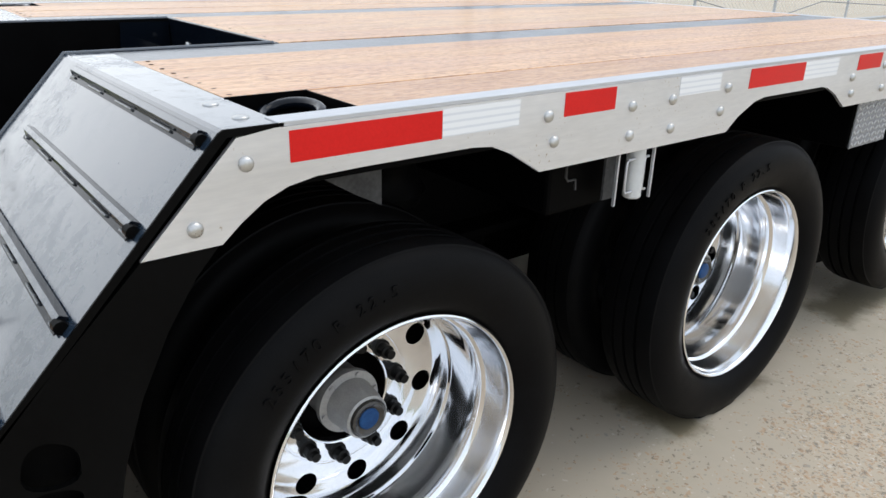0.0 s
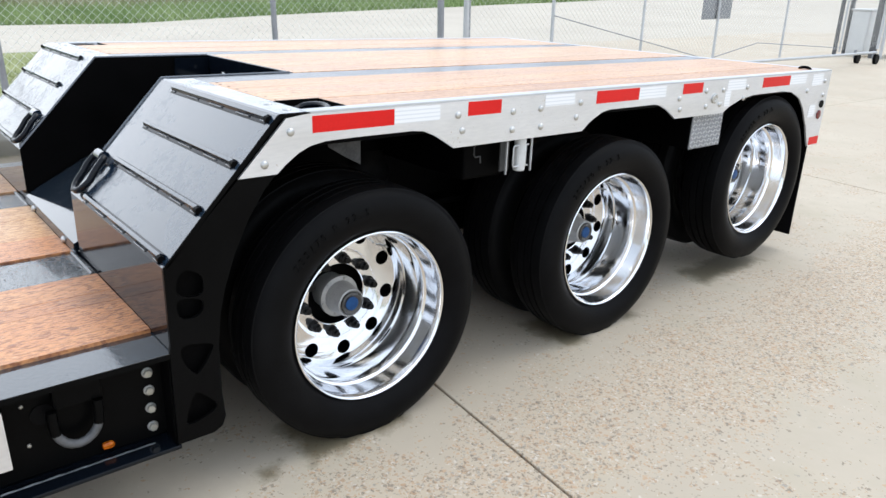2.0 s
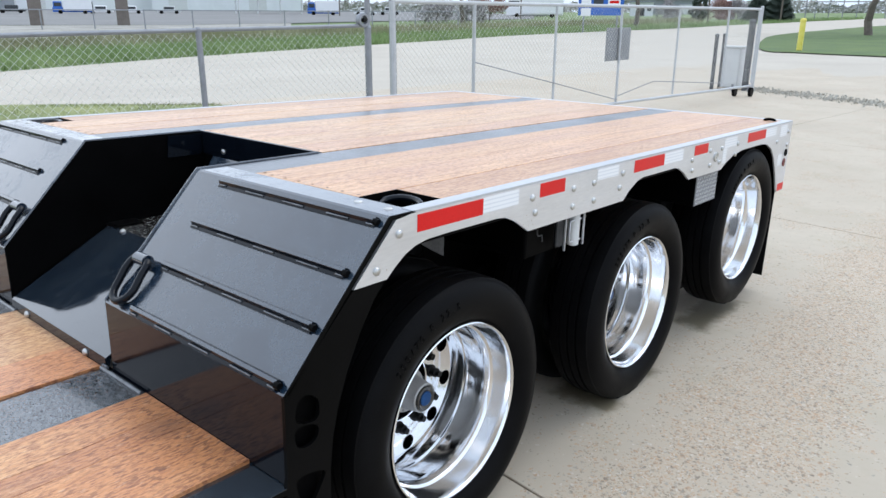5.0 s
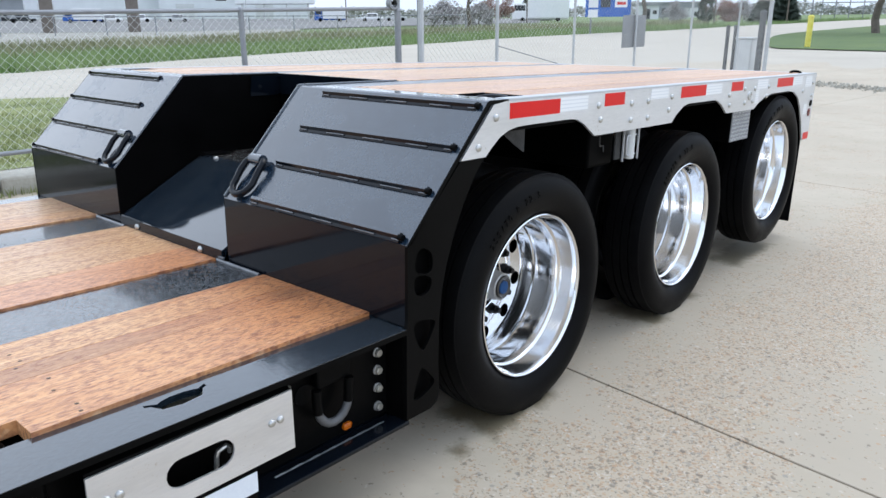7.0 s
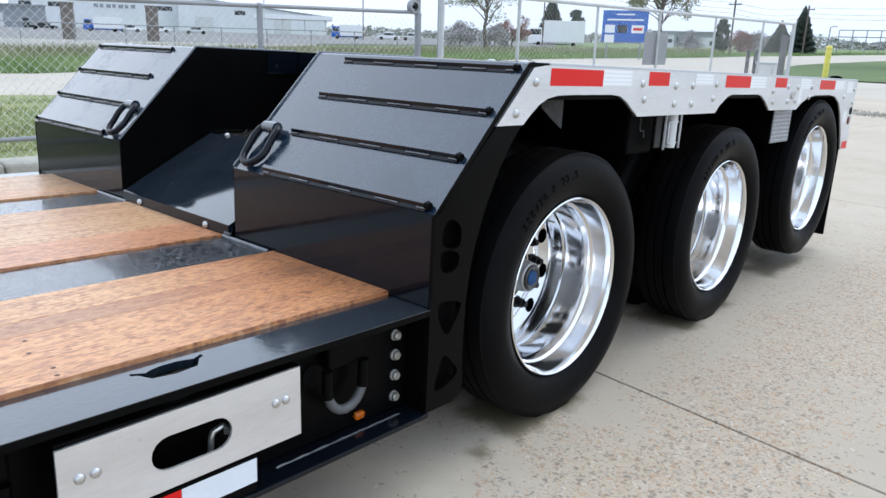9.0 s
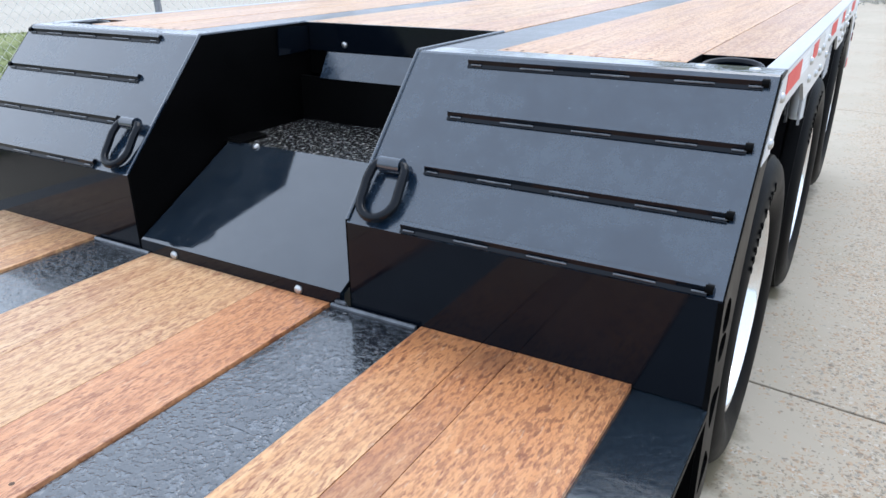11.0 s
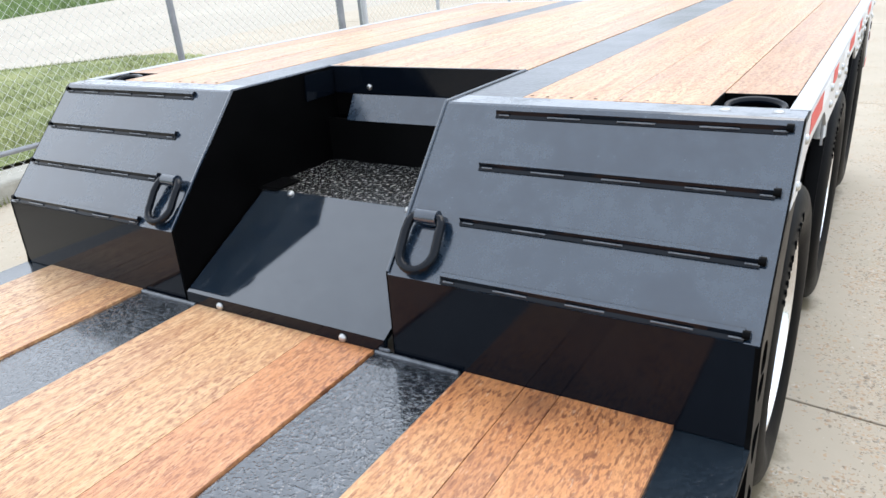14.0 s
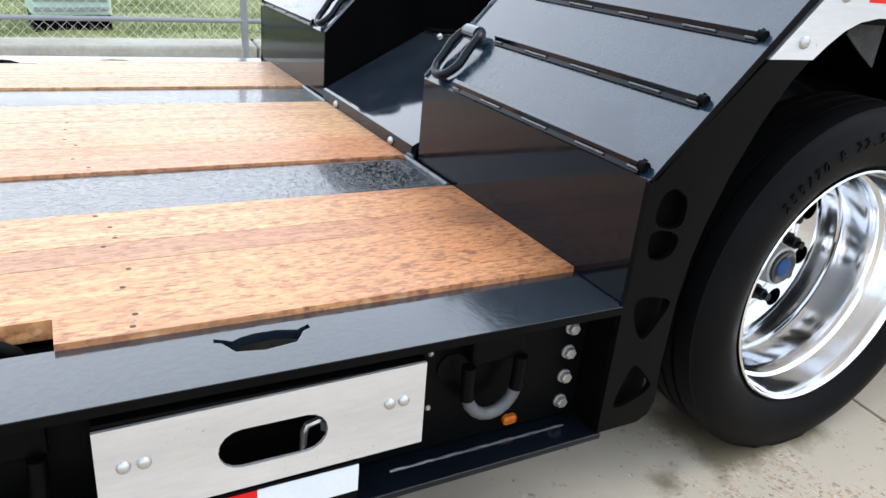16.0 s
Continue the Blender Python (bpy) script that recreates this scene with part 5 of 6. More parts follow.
for k, y in enumerate((-1.55, -2.5, -3.4)):
    for x in (-0.185, -0.225, -0.33, -0.405, -0.52, -0.56, -0.62, -0.69, -1.04, -1.12, -1.25, -1.31, -1.42, -1.5):
        yy = y + 0.02 * math.sin(x * 40) + 0.05 * (x + 0.2)
        smooth(part("deck_screw", dome(bmesh.new(), (x, yy, LOW + 0.0095), (0, 0, 1), 0.0058, 0.0012), SCREW, low_deck))

# -- bits between and behind the wheels
for left in (False, True):
    for y in (0.594, 0.726):
        part("hanger_strip", box(bmesh.new(), pair(0.02, 0.028, left), (y - 0.0025, y + 0.0025), (0.882, 1.03), 0.001), TRIM, trailer, "bright steel hanger strip")
    part("hanger_back", box(bmesh.new(), pair(0.062, 0.068, left), (0.60, 0.645), (0.885, 1.03)), PRIMER, trailer, "dull grey hanger plate")
    smooth(part("guide_roller", lathe(bmesh.new(), [(-0.066, 0.010), (-0.066, 0.019), (-0.062, 0.0225), (0.062, 0.0225), (0.066, 0.019), (0.066, 0.010)], 24), GREY, trailer, "pale grey roller")).matrix_basis = Matrix.Translation((X(0.042, left), 0.683, 0.951)) @ pose(0, 0, 0, 0, 90, 0)
    for y0, y1 in ((0.636, 0.664), (0.702, 0.716)):
        loop = [(X(0.03, left), y, z) for y, z in ((y1, 0.985), (y0 + 0.004, 0.985), (y0, 0.978), (y0, 0.912), (y0 + 0.004, 0.904), (y1, 0.904))]
        smooth(part("chain_link", tube(bmesh.new(), loop, 0.0035, 8), TRIM, trailer, "bright steel link beside the roller"), 60)
    hook = [(X(0.06, left), y, z) for y, z in ((0.462, 1.03), (0.462, 0.965), (0.47, 0.955), (0.494, 0.955), (0.497, 0.93))]
    smooth(part("small_hook", tube(bmesh.new(), hook, 0.003, 6), PRIMER, trailer), 60)
    tool = part("step_box", box(bmesh.new(), pair(0.052, 0.50, left), (1.86, 2.13), (0.84, 1.05), 0.008), SATIN, trailer, "black box behind the second wheel")
    face = part("tread_plate", box(bmesh.new(), pair(0.046, 0.051, left), (1.86, 2.13), (0.842, 1.012), 0.001), GALV, tool, "aluminium tread plate")
    bm = bmesh.new()
    for r in range(8):
        for c in range(11):
            yy, zz = 1.875 + c * 0.024, 0.855 + r * 0.0205
            m = Matrix.Translation((X(0.046, left), yy, zz)) @ pose(0, 0, 0, 35 if (r + c) % 2 else -35, 0, 0)
            box(bm, (-0.0025, 0.0025), (-0.0095, 0.0095), (-0.003, 0.003), 0.0008, m)
    part("tread_pattern", bm, TRIM, tool)
    part("inner_plate", plate([[(-0.125, 1.046), (-0.06, 1.006), (-0.004, 0.976), (-0.004, 1.09), (-0.125, 1.09)]], *pair(0.10, 0.104, left)), PRIMER, trailer, "dull grey inner plate")
    flap = part("mud_flap", box(bmesh.new(), pair(0.02, 0.62, left), (3.085, 3.095), (0.19, 0.90), 0.002), RUBBER, trailer, "black rubber mud flap")


# ---------------------------------------------------------------- beyond the fence
LEAF = surface("spring_leaf", (0.20, 0.21, 0.12), (0.36, 0.36, 0.24), (0.6, 0.8), 0, 1.0, 8, 0)
# needles lifted towards grey, the distance haze put into the colour
NEEDLE = surface("hazed_dark_needles", (0.04, 0.058, 0.045), (0.075, 0.1, 0.075), (0.7, 0.85), 0, 1.0, 8, 0)
RUSSET = surface("russet_twigs", (0.24, 0.13, 0.11), (0.38, 0.24, 0.21), (0.7, 0.85), 0, 1.0, 8, 0)
HAZE = surface("grey_lilac_twigs", (0.30, 0.28, 0.28), (0.42, 0.40, 0.40), (0.7, 0.85), 0, 1.0, 8, 0)
BARK = surface("bark", (0.09, 0.075, 0.06), (0.17, 0.145, 0.12), (0.8, 0.9), 0, 4, 30, 0.5, dist=0.01)
PALE = surface("pale_cladding", (0.66, 0.68, 0.70), (0.76, 0.78, 0.80), (0.5, 0.65), 0, 0.3, 4, 0.05)
SLATE = surface("grey_cladding", (0.22, 0.24, 0.26), (0.30, 0.32, 0.34), (0.5, 0.65), 0, 0.3, 4, 0.05)
GLAZE = surface("dark_window_glass", (0.02, 0.025, 0.03), (0.05, 0.055, 0.06), (0.08, 0.15), 0, 0.5, 4, 0)
CARBLUE = surface("blue_paint", (0.015, 0.10, 0.42), (0.02, 0.13, 0.5), (0.25, 0.35), 0, 1, 30, 0.02)
PAINTWHITE = surface("white_paint", (0.78, 0.79, 0.80), (0.85, 0.85, 0.85), (0.3, 0.4), 0, 1, 30, 0.02)
MINT = surface("pale_green_paint", (0.42, 0.60, 0.47), (0.50, 0.68, 0.55), (0.5, 0.6), 0, 3, 40, 0.05)
BRICK = surface("brown_masonry", (0.13, 0.11, 0.095), (0.22, 0.19, 0.17), (0.8, 0.9), 0, 1, 12, 0.3, dist=0.01)


def away(az, d):
    x, y = 1.5 + d * math.sin(radians(az)), -2.1 + d * math.cos(radians(az))
    return Vector((x, y, land(x, y) - 0.06))


def facing(az, d):
    """A pose out there whose y axis points away from the yard."""
    return Matrix.Translation(away(az, d)) @ pose(0, 0, 0, 0, 0, -az)


def leaves(rng, centres, count, size, flat=1.0):
    verts, faces = [], []
    for _ in range(count):
        c, r = rng.choice(centres)
        v = Vector((rng.gauss(0, 1), rng.gauss(0, 1), rng.gauss(0, flat)))
        p = Vector(c) + v.normalized() * r * rng.random() ** 0.45
        a, b = Vector((rng.gauss(0, 1), rng.gauss(0, 1), rng.gauss(0, 1))).normalized(), Vector((rng.gauss(0, 1), rng.gauss(0, 1), rng.gauss(0, 1))).normalized()
        s, i = size * rng.uniform(0.5, 1.4), len(verts)
        verts += [p - a * s, p + b * s, p + a * s, p - b * s]
        faces.append((i, i + 1, i + 2, i + 3))
    me = bpy.data.meshes.new("crown")
    me.from_pydata(verts, [], faces)
    return me


def limb(bm, a, b, r0, r1, rng, bends=4):
    a, b = Vector(a), Vector(b)
    pts = [a.lerp(b, i / bends) + Vector((rng.gauss(0, 1), rng.gauss(0, 1), 0)) * (b - a).length * 0.03 * (0 < i < bends) for i in range(bends + 1)]
    rings = []
    for i, p in enumerate(pts):
        r = r0 + (r1 - r0) * i / bends
        rings.append([bm.verts.new(p + Vector((r * math.cos(k * 1.0472), r * math.sin(k * 1.0472), 0))) for k in range(6)])
    for p, q in zip(rings, rings[1:]):
        for k in range(6):
            bm.faces.new((p[k], p[(k + 1) % 6], q[(k + 1) % 6], q[k]))


def tree(az, d, h, w, material, label, seed, count=2600, size=0.1, clear=0.3):
    rng = random.Random(seed)
    t = tagged(empty("tree", facing(az, d)), label, "tree")
    bm = bmesh.new()
    limb(bm, (0, 0, 0), (0, 0, h * 0.62), h * 0.028, h * 0.012, rng, 6)
    tips = []
    for i in range(15):
        z = h * rng.uniform(clear, 0.6)
        a, out = rng.uniform(0, 6.28), w * rng.uniform(0.2, 0.5)
        tip = Vector((out * math.cos(a), out * math.sin(a), min(h * 0.95, z + h * rng.uniform(0.15, 0.4))))
        limb(bm, (0, 0, z), tip, h * 0.011, h * 0.003, rng)
        tips.append((tip, w * rng.uniform(0.09, 0.2)))
        for _ in range(3):
            t2 = tip + Vector((rng.gauss(0, 1), rng.gauss(0, 1), rng.gauss(0.3, 0.8))) * w * 0.11
            limb(bm, tip.lerp(Vector((0, 0, z)), 0.3), t2, h * 0.005, h * 0.002, rng, 2)
            tips.append((t2, w * rng.uniform(0.06, 0.13)))
    part("trunk", bm, BARK, t)
    me = leaves(rng, tips, count, size)
    me.materials.append(material)
    new("crown", me).parent = t
    return t


def conifer(az, d, h, w, label, seed):
    rng = random.Random(seed)
    t = tagged(empty("conifer", facing(az, d)), label, "tree")
    bm = bmesh.new()
    limb(bm, (0, 0, 0), (0, 0, h), h * 0.025, 0.02, rng, 5)
    part("trunk", bm, BARK, t)
    verts, faces = [], []
    for k in range(9000):
        f = (k / 9000) ** 0.62
        z, a = h * (0.03 + 0.96 * (1 - f)), rng.uniform(0, 6.28)
        whorl = 0.86 + 0.14 * math.sin(z / h * 52 + 2 * math.sin(a * 3))
        r = w * 0.5 * (0.04 + 0.96 * f ** 0.85) * rng.uniform(0.5, 1.05) * whorl
        base, tip = Vector((0.35 * r * math.cos(a), 0.35 * r * math.sin(a), z + 0.02 * h)), Vector((r * math.cos(a), r * math.sin(a), z - 0.1 * r))
        s = Vector((-math.sin(a), math.cos(a), 0)) * w * 0.03
        i = len(verts)
        verts += [base - s * 0.5, base + s * 0.5, tip + s * 0.4 - Vector((0, 0, h * 0.012)), tip, tip - s * 0.4 - Vector((0, 0, h * 0.012))]
        faces.append((i, i + 1, i + 2, i + 3, i + 4))
    me = bpy.data.meshes.new("crown")
    me.from_pydata(verts, [], faces)
    me.materials.append(NEEDLE)
    new("crown", me).parent = t


def dome_bush(az, d, h, w, material, label, seed, count=5000, size=0.12, kind="shrub"):
    """A rounded evergreen or shrub, leafy to the ground."""
    rng = random.Random(seed)
    t = tagged(empty(kind, facing(az, d)), label, kind)
    bm = bmesh.new()
    limb(bm, (0, 0, 0), (0, 0, h * 0.6), h * 0.03, h * 0.012, rng, 4)
    clumps = []
    for _ in range(46):
        f, a = rng.random() ** 0.8, rng.uniform(0, 6.28)
        r = w * 0.42 * math.sqrt(max(0.02, 1 - f ** 2.4)) * rng.uniform(0.3, 1.0)
        c = Vector((r * math.cos(a), r * math.sin(a), h * (0.04 + 0.86 * f)))
        limb(bm, (0, 0, min(h * 0.55, c.z * 0.7)), c, h * 0.008, h * 0.003, rng, 2)
        clumps.append((c, w * rng.uniform(0.08, 0.15)))
    part("trunk", bm, BARK, t)
    me = leaves(rng, clumps, count, size)
    me.materials.append(material)
    new("crown", me).parent = t


tree(-39.3, 85, 8.6, 7.0, LEAF, "sparse young spring tree with thin pale leaves", 1, 5200, 0.085)
tree(-26.6, 75, 8.8, 6.6, LEAF, "sparse leafy spring tree behind the blue sign", 2, 6800, 0.09)
tree(-11.6, 62, 10.0, 9.5, LEAF, "wide leafy spring tree standing beyond the road", 3, 11000, 0.1, 0.36)
tree(-37.3, 105, 3.9, 4.2, RUSSET, "low russet tree with fine bare twigs", 4, 5200, 0.09, 0.1)
dome_bush(-41.2, 96, 3.0, 6.5, HAZE, "wide grey-lilac bare shrub on the far verge", 14, 4200, 0.1)
dome_bush(-38.6, 92, 2.6, 5.5, HAZE, "low grey-lilac bare shrub under the young tree", 15, 3600, 0.1)
conifer(-34.4, 152, 9.8, 7.2, "dark spruce behind the white box truck", 5)
dome_bush(-32.6, 152, 7.2, 4.6, NEEDLE, "rounded dark evergreen behind the white box truck", 6, 6000, 0.16, "evergreen")
dome_bush(-22.3, 110, 4.6, 3.0, NEEDLE, "dark columnar evergreen beyond the side road", 7, 5200, 0.12, "evergreen")
conifer(-17.2, 112, 6.3, 4.8, "broad dark spruce beyond the side road", 8)
conifer(-18.5, 112, 4.4, 4.6, "lower dark spruce beside a broader one", 9)
for i, (az, w, mat, words) in enumerate(((-24.4, 5.0, HAZE, "grey bare"), (-21.0, 6.0, RUSSET, "reddish bare"), (-19.8, 5.0, HAZE, "pale grey bare"), (-20.6, 4.0, RUSSET, "low reddish bare"))):
    dome_bush(az, 125, 2.3 if i == 3 else 3.0, w, mat, words + " shrub in a far hedge", 20 + i, 3200, 0.1)

def building(az, d, w, deep, h, material, label, doors, slope=0.0):
    """A far industrial building: wall, roof, doors and windows."""
    b = tagged(empty("warehouse", facing(az, d)), label, "building")
    bm = bmesh.new()
    vs = [bm.verts.new(p) for p in ((-w / 2, 0, -1), (w / 2, 0, -1), (w / 2, 0, h - slope), (-w / 2, 0, h), (-w / 2, deep, -1), (w / 2, deep, -1), (w / 2, deep, h - slope), (-w / 2, deep, h))]
    for f in ((0, 1, 2, 3), (5, 4, 7, 6), (4, 0, 3, 7), (1, 5, 6, 2), (3, 2, 6, 7)):
        bm.faces.new([vs[i] for i in f])
    wall = part("wall", bm, material, b)
    bm = bmesh.new()
    vs = [bm.verts.new(p) for p in ((-w / 2 - 0.3, -0.4, h), (w / 2 + 0.3, -0.4, h - slope), (w / 2 + 0.3, deep, h - slope), (-w / 2 - 0.3, deep, h))]
    top = bmesh.ops.extrude_face_region(bm, geom=[bm.faces.new(vs)])["geom"]
    bmesh.ops.translate(bm, vec=(0, 0, 0.35), verts=[g for g in top if isinstance(g, bmesh.types.BMVert)])
    part("roof", bm, SLATE if material is PALE else GALV, b)
    for x, dw, dh, z in doors:
        part("door" if z < 0.5 else "window", box(bmesh.new(), (x - dw / 2, x + dw / 2), (-0.08, 0.05), (z, z + dh), 0.03), GLAZE if z > 0.5 or dw < 3 else GREY, wall)
    return b


hall = building(-66.5, 235, 46, 30, 9.6, PALE, "long pale industrial hall across the road", [(-16, 4, 4, 0), (-9, 4, 4, 0), (4, 1.2, 2.2, 0), (-19, 3, 1.2, 5.5), (-12, 3, 1.2, 5.5), (16, 5, 1.2, 5.5)])
for k in range(7):
    part("text_bar", box(bmesh.new(), (-2.2 + 1.6 * k, -1.0 + 1.6 * k - 0.3 * (k % 2)), (-0.1, -0.02), (5.7, 6.7), 0.02), SLATE, hall, "plain grey sign bar")
building(-56.4, 230, 42, 26, 9.6, PALE, "pale industrial hall with a falling roofline", [(-14, 5, 4.2, 0), (-4, 3, 1.2, 5), (8, 5, 4.2, 0)], 4.5)
building(-74.5, 190, 30, 20, 4.6, SLATE, "low grey industrial shed across the road", [(-6, 3.5, 3, 0), (5, 3.5, 3, 0), (11, 1.2, 2.1, 0), (0, 2, 0.9, 2.2)])
building(-24.8, 190, 14, 8, 3.2, SLATE, "low dark grey house far beyond the road", [(-4, 1, 2, 0), (-1, 1.4, 1.2, 0.9), (2, 1.4, 1.2, 0.9), (5, 3, 2.2, 0)])
building(-26.3, 160, 4.5, 5, 2.6, PALE, "small white shed beyond the road", [(0, 1.2, 2, 0), (1.5, 0.8, 0.7, 1)])

# far hedges and woods along the horizon
# pale grey twig colour stands in for haze along the horizon
TWIG = surface("hazed_bare_woods", (0.27, 0.27, 0.25), (0.42, 0.42, 0.39), (0.8, 0.9), 0, 0.1, 1.0, 0)
wood_rng = random.Random(21)
verts, faces = [], []
for _ in range(26000):
    az = wood_rng.uniform(-80, 12)
    h = 3.2 + 2.6 * noise.noise(Vector((az * 0.35, 3.1, 0))) + 1.2 * noise.noise(Vector((az * 1.9, 8.2, 0)))
    c = away(az, wood_rng.uniform(255, 300)) + Vector((0, 0, max(0.3, h) * wood_rng.random() ** 0.8))
    i = len(verts)
    for _ in range(3):
        verts.append(c + Vector((wood_rng.gauss(0, 0.5), wood_rng.gauss(0, 0.5), wood_rng.gauss(0, 0.4))))
    faces.append((i, i + 1, i + 2))
me = bpy.data.meshes.new("far_woods")
me.from_pydata(verts, [], faces)
me.materials.append(TWIG)
tagged(new("far_woods", me), "pale grey-brown bare woods along the horizon", "woods", kind="stuff")

canopy = tagged(empty("fuel_canopy", facing(-53.6, 170)), "white flat canopy on thin posts across the road", "canopy")
part("roof", box(bmesh.new(), (-8.5, 8.5), (0, 8), (3.6, 4.5), 0.05), PAINTWHITE, canopy)
for x in (-7, -2.4, 2.4, 7):
    part("post", tube(bmesh.new(), [(x, 1, -0.5), (x, 1, 3.6)], 0.16, 8), GREY, canopy)
for i, az in enumerate((-68.7, -63.4)):
    p = tagged(empty("masonry_pillar", facing(az, 78)), "brown masonry pillar beside the far road", "pillar", "far pillars")
    part("shaft", box(bmesh.new(), (-0.55, 0.55), (-0.5, 0.5), (-0.5, 3.2), 0.05), BRICK, p)
    part("cap", box(bmesh.new(), (-0.62, 0.62), (-0.57, 0.57), (3.2, 3.34), 0.04), BRICK, p)


def vehicle(name, az, d, length, h, material, label, cab=0.5, boxed=0.0, turn=0):
    """A far parked vehicle: body, cabin with windows, wheels; boxed: height of a load box."""
    v = tagged(empty(name, facing(az, d) @ pose(0, 0, 0, 0, 0, turn)), label, "vehicle")
    L = length / 2
    part("body", box(bmesh.new(), (-L, L), (-0.9, 0.9), (0.35, h * 0.55), 0.12), material, v)
    c0, c1 = (-L * 0.95, -L * 0.95 + length * 0.22) if boxed else (-L * 0.45, L * cab)
    cabin = part("cabin", box(bmesh.new(), (c0, c1), (-0.8, 0.8), (h * 0.5, h), 0.18), material, v)
    part("window", box(bmesh.new(), (c0 + 0.15, c1 - 0.15), (-0.83, 0.83), (h * 0.6, h * 0.9), 0.05), GLAZE, cabin)
    if boxed:
        part("load_box", box(bmesh.new(), (-L + length * 0.27, L), (-1.15, 1.15), (0.6, boxed), 0.05), PAINTWHITE, v)
    for x in (-L * 0.62, L * 0.62):
        for y in (-0.85, 0.85):
            part("wheel", tube(bmesh.new(), [(x, y - 0.1, 0.36), (x, y + 0.1, 0.36)], 0.36, 16), RUBBER, v)


vehicle("box_truck", -34.0, 137, 10.0, 3.1, PAINTWHITE, "long white box truck parked beyond the road", boxed=4.3)
vehicle("car", -70.2, 160, 4.6, 1.5, GLAZE, "dark car parked before the pale hall")
vehicle("truck", -66.6, 155, 6.5, 2.2, CARBLUE, "blue truck parked before the pale hall", boxed=2.6)
vehicle("car", -64.9, 158, 4.5, 1.5, PAINTWHITE, "white car parked before the pale hall")
vehicle("car", -63.0, 160, 4.5, 1.5, PAINTWHITE, "white car parked before the pale hall")
vehicle("car", -60.5, 160, 4.5, 1.5, GREY, "grey car parked before the pale hall")
vehicle("truck", -49.7, 150, 6.0, 2.4, CARBLUE, "blue truck parked beside the canopy", boxed=2.7)
vehicle("car", -46.6, 150, 4.5, 1.6, PAINTWHITE, "white car parked beyond the verge")
vehicle("car", -44.8, 155, 4.5, 1.6, GREY, "grey car parked beyond the verge")

board = tagged(empty("road_sign", facing(-29.15, 62)), "large blue services sign with white and red panels", "sign")
panel = part("panel", box(bmesh.new(), (-1.75, 1.75), (0, 0.06), (1.35, 3.75), 0.03), CARBLUE, board, "blue sign panel")
for x in (-1.3, 1.3):
    part("post", tube(bmesh.new(), [(x, 0.1, -0.2), (x, 0.1, 3.7)], 0.07, 8), GALV, board)
for x, z, m in ((-1.15, 2.35, PAINTWHITE), (-1.15, 1.6, PAINTWHITE), (-0.2, 2.35, GLAZE), (1.0, 2.35, PAINTWHITE)):
    w = 0.48 if x > 0.5 else 0.38
    part("logo_panel", box(bmesh.new(), (x - w, x + w), (-0.02, -0.003), (z - 0.3, z + 0.3), 0.005), m, panel)
part("logo_mark", box(bmesh.new(), (0.66, 1.36), (-0.03, -0.021), (2.25, 2.45), 0.003), RED, panel, "plain red mark")
for x0, x1, z in ((-0.7, 0.7, 3.45), (-1.4, 1.4, 3.05)):
    part("text_bar", box(bmesh.new(), (x0, x1), (-0.02, -0.003), (z - 0.06, z + 0.06), 0.003), PAINTWHITE, panel)


def utility_pole(az, d, h, label):
    p = tagged(empty("utility_pole", facing(az, d)), label, "pole", "utility poles")
    smooth(part("pole", tube(bmesh.new(), [(0, 0, -0.5), (0, 0, h)], 0.1, 10), BARK, p))
    z = h - 0.5
    arm = part("crossarm", box(bmesh.new(), (-0.7, 0.7), (-0.06, 0.06), (z - 0.06, z + 0.06), 0.01), BARK, p)
    for x in (-0.6, 0.6):
        part("insulator", tube(bmesh.new(), [(x, 0, z + 0.06), (x, 0, z + 0.24)], 0.05, 6), GREY, arm)
    return away(az, d) + Vector((0, 0, h - 0.3))


tops = [utility_pole(az, d, h, "weathered wooden utility pole beside the far road") for az, d, h in ((-48.5, 140, 9.6), (-35.0, 120, 10.4), (-21.7, 95, 6.2), (-17.0, 106, 6.1), (-4.0, 80, 6.0))]
for k, (a, b_) in enumerate(zip(tops[1:], tops[2:])):
    for dz in (0.0, -0.7, -1.2):
        pts = [a.lerp(b_, i / 10) + Vector((0, 0, dz - 0.5 * math.sin(math.pi * i / 10))) for i in range(11)]
        tagged(part("power_line", tube(bmesh.new(), pts, 0.015, 4), SATIN), "thin dark power line between the utility poles", "cable", "power lines")

pole_sign = tagged(empty("pole_sign", facing(-55.7, 120)), "white box sign on a tall thin pole", "sign")
smooth(part("pole", tube(bmesh.new(), [(0, 0, -0.5), (0, 0, 7.6)], 0.1, 8), GREY, pole_sign))
part("sign_box", box(bmesh.new(), (-1.2, 1.2), (-0.2, 0.2), (7.4, 9.0), 0.05), PAINTWHITE, pole_sign)

barrier = tagged(empty("pipe_barrier", facing(-12.4, 136) @ Matrix.Scale(1.3, 4)), "pale blue-grey pipe barrier beyond the side road", "barrier")
for z in (1.3, 2.0, 2.8):
    part("rail", tube(bmesh.new(), [(-4.6, 0, z), (6, 0, z)], 0.06, 6), GALV, barrier)
for k in range(8):
    part("post", tube(bmesh.new(), [(-4.6 + 1.5 * k, 0, -0.2), (-4.6 + 1.5 * k, 0, 2.8)], 0.06, 6), GALV, barrier)
lamp = tagged(empty("street_lamp", facing(-15.5, 124) @ Matrix.Scale(1.25, 4)), "small grey street lamp beyond the side road", "lamp")
part("pole", tube(bmesh.new(), [(0, 0, -0.2), (0, 0, 3.0), (0.25, 0, 3.15)], 0.07, 8), GALV, lamp)
part("lamp_head", box(bmesh.new(), (0.2, 0.75), (-0.15, 0.15), (3.08, 3.24), 0.04), GREY, lamp)

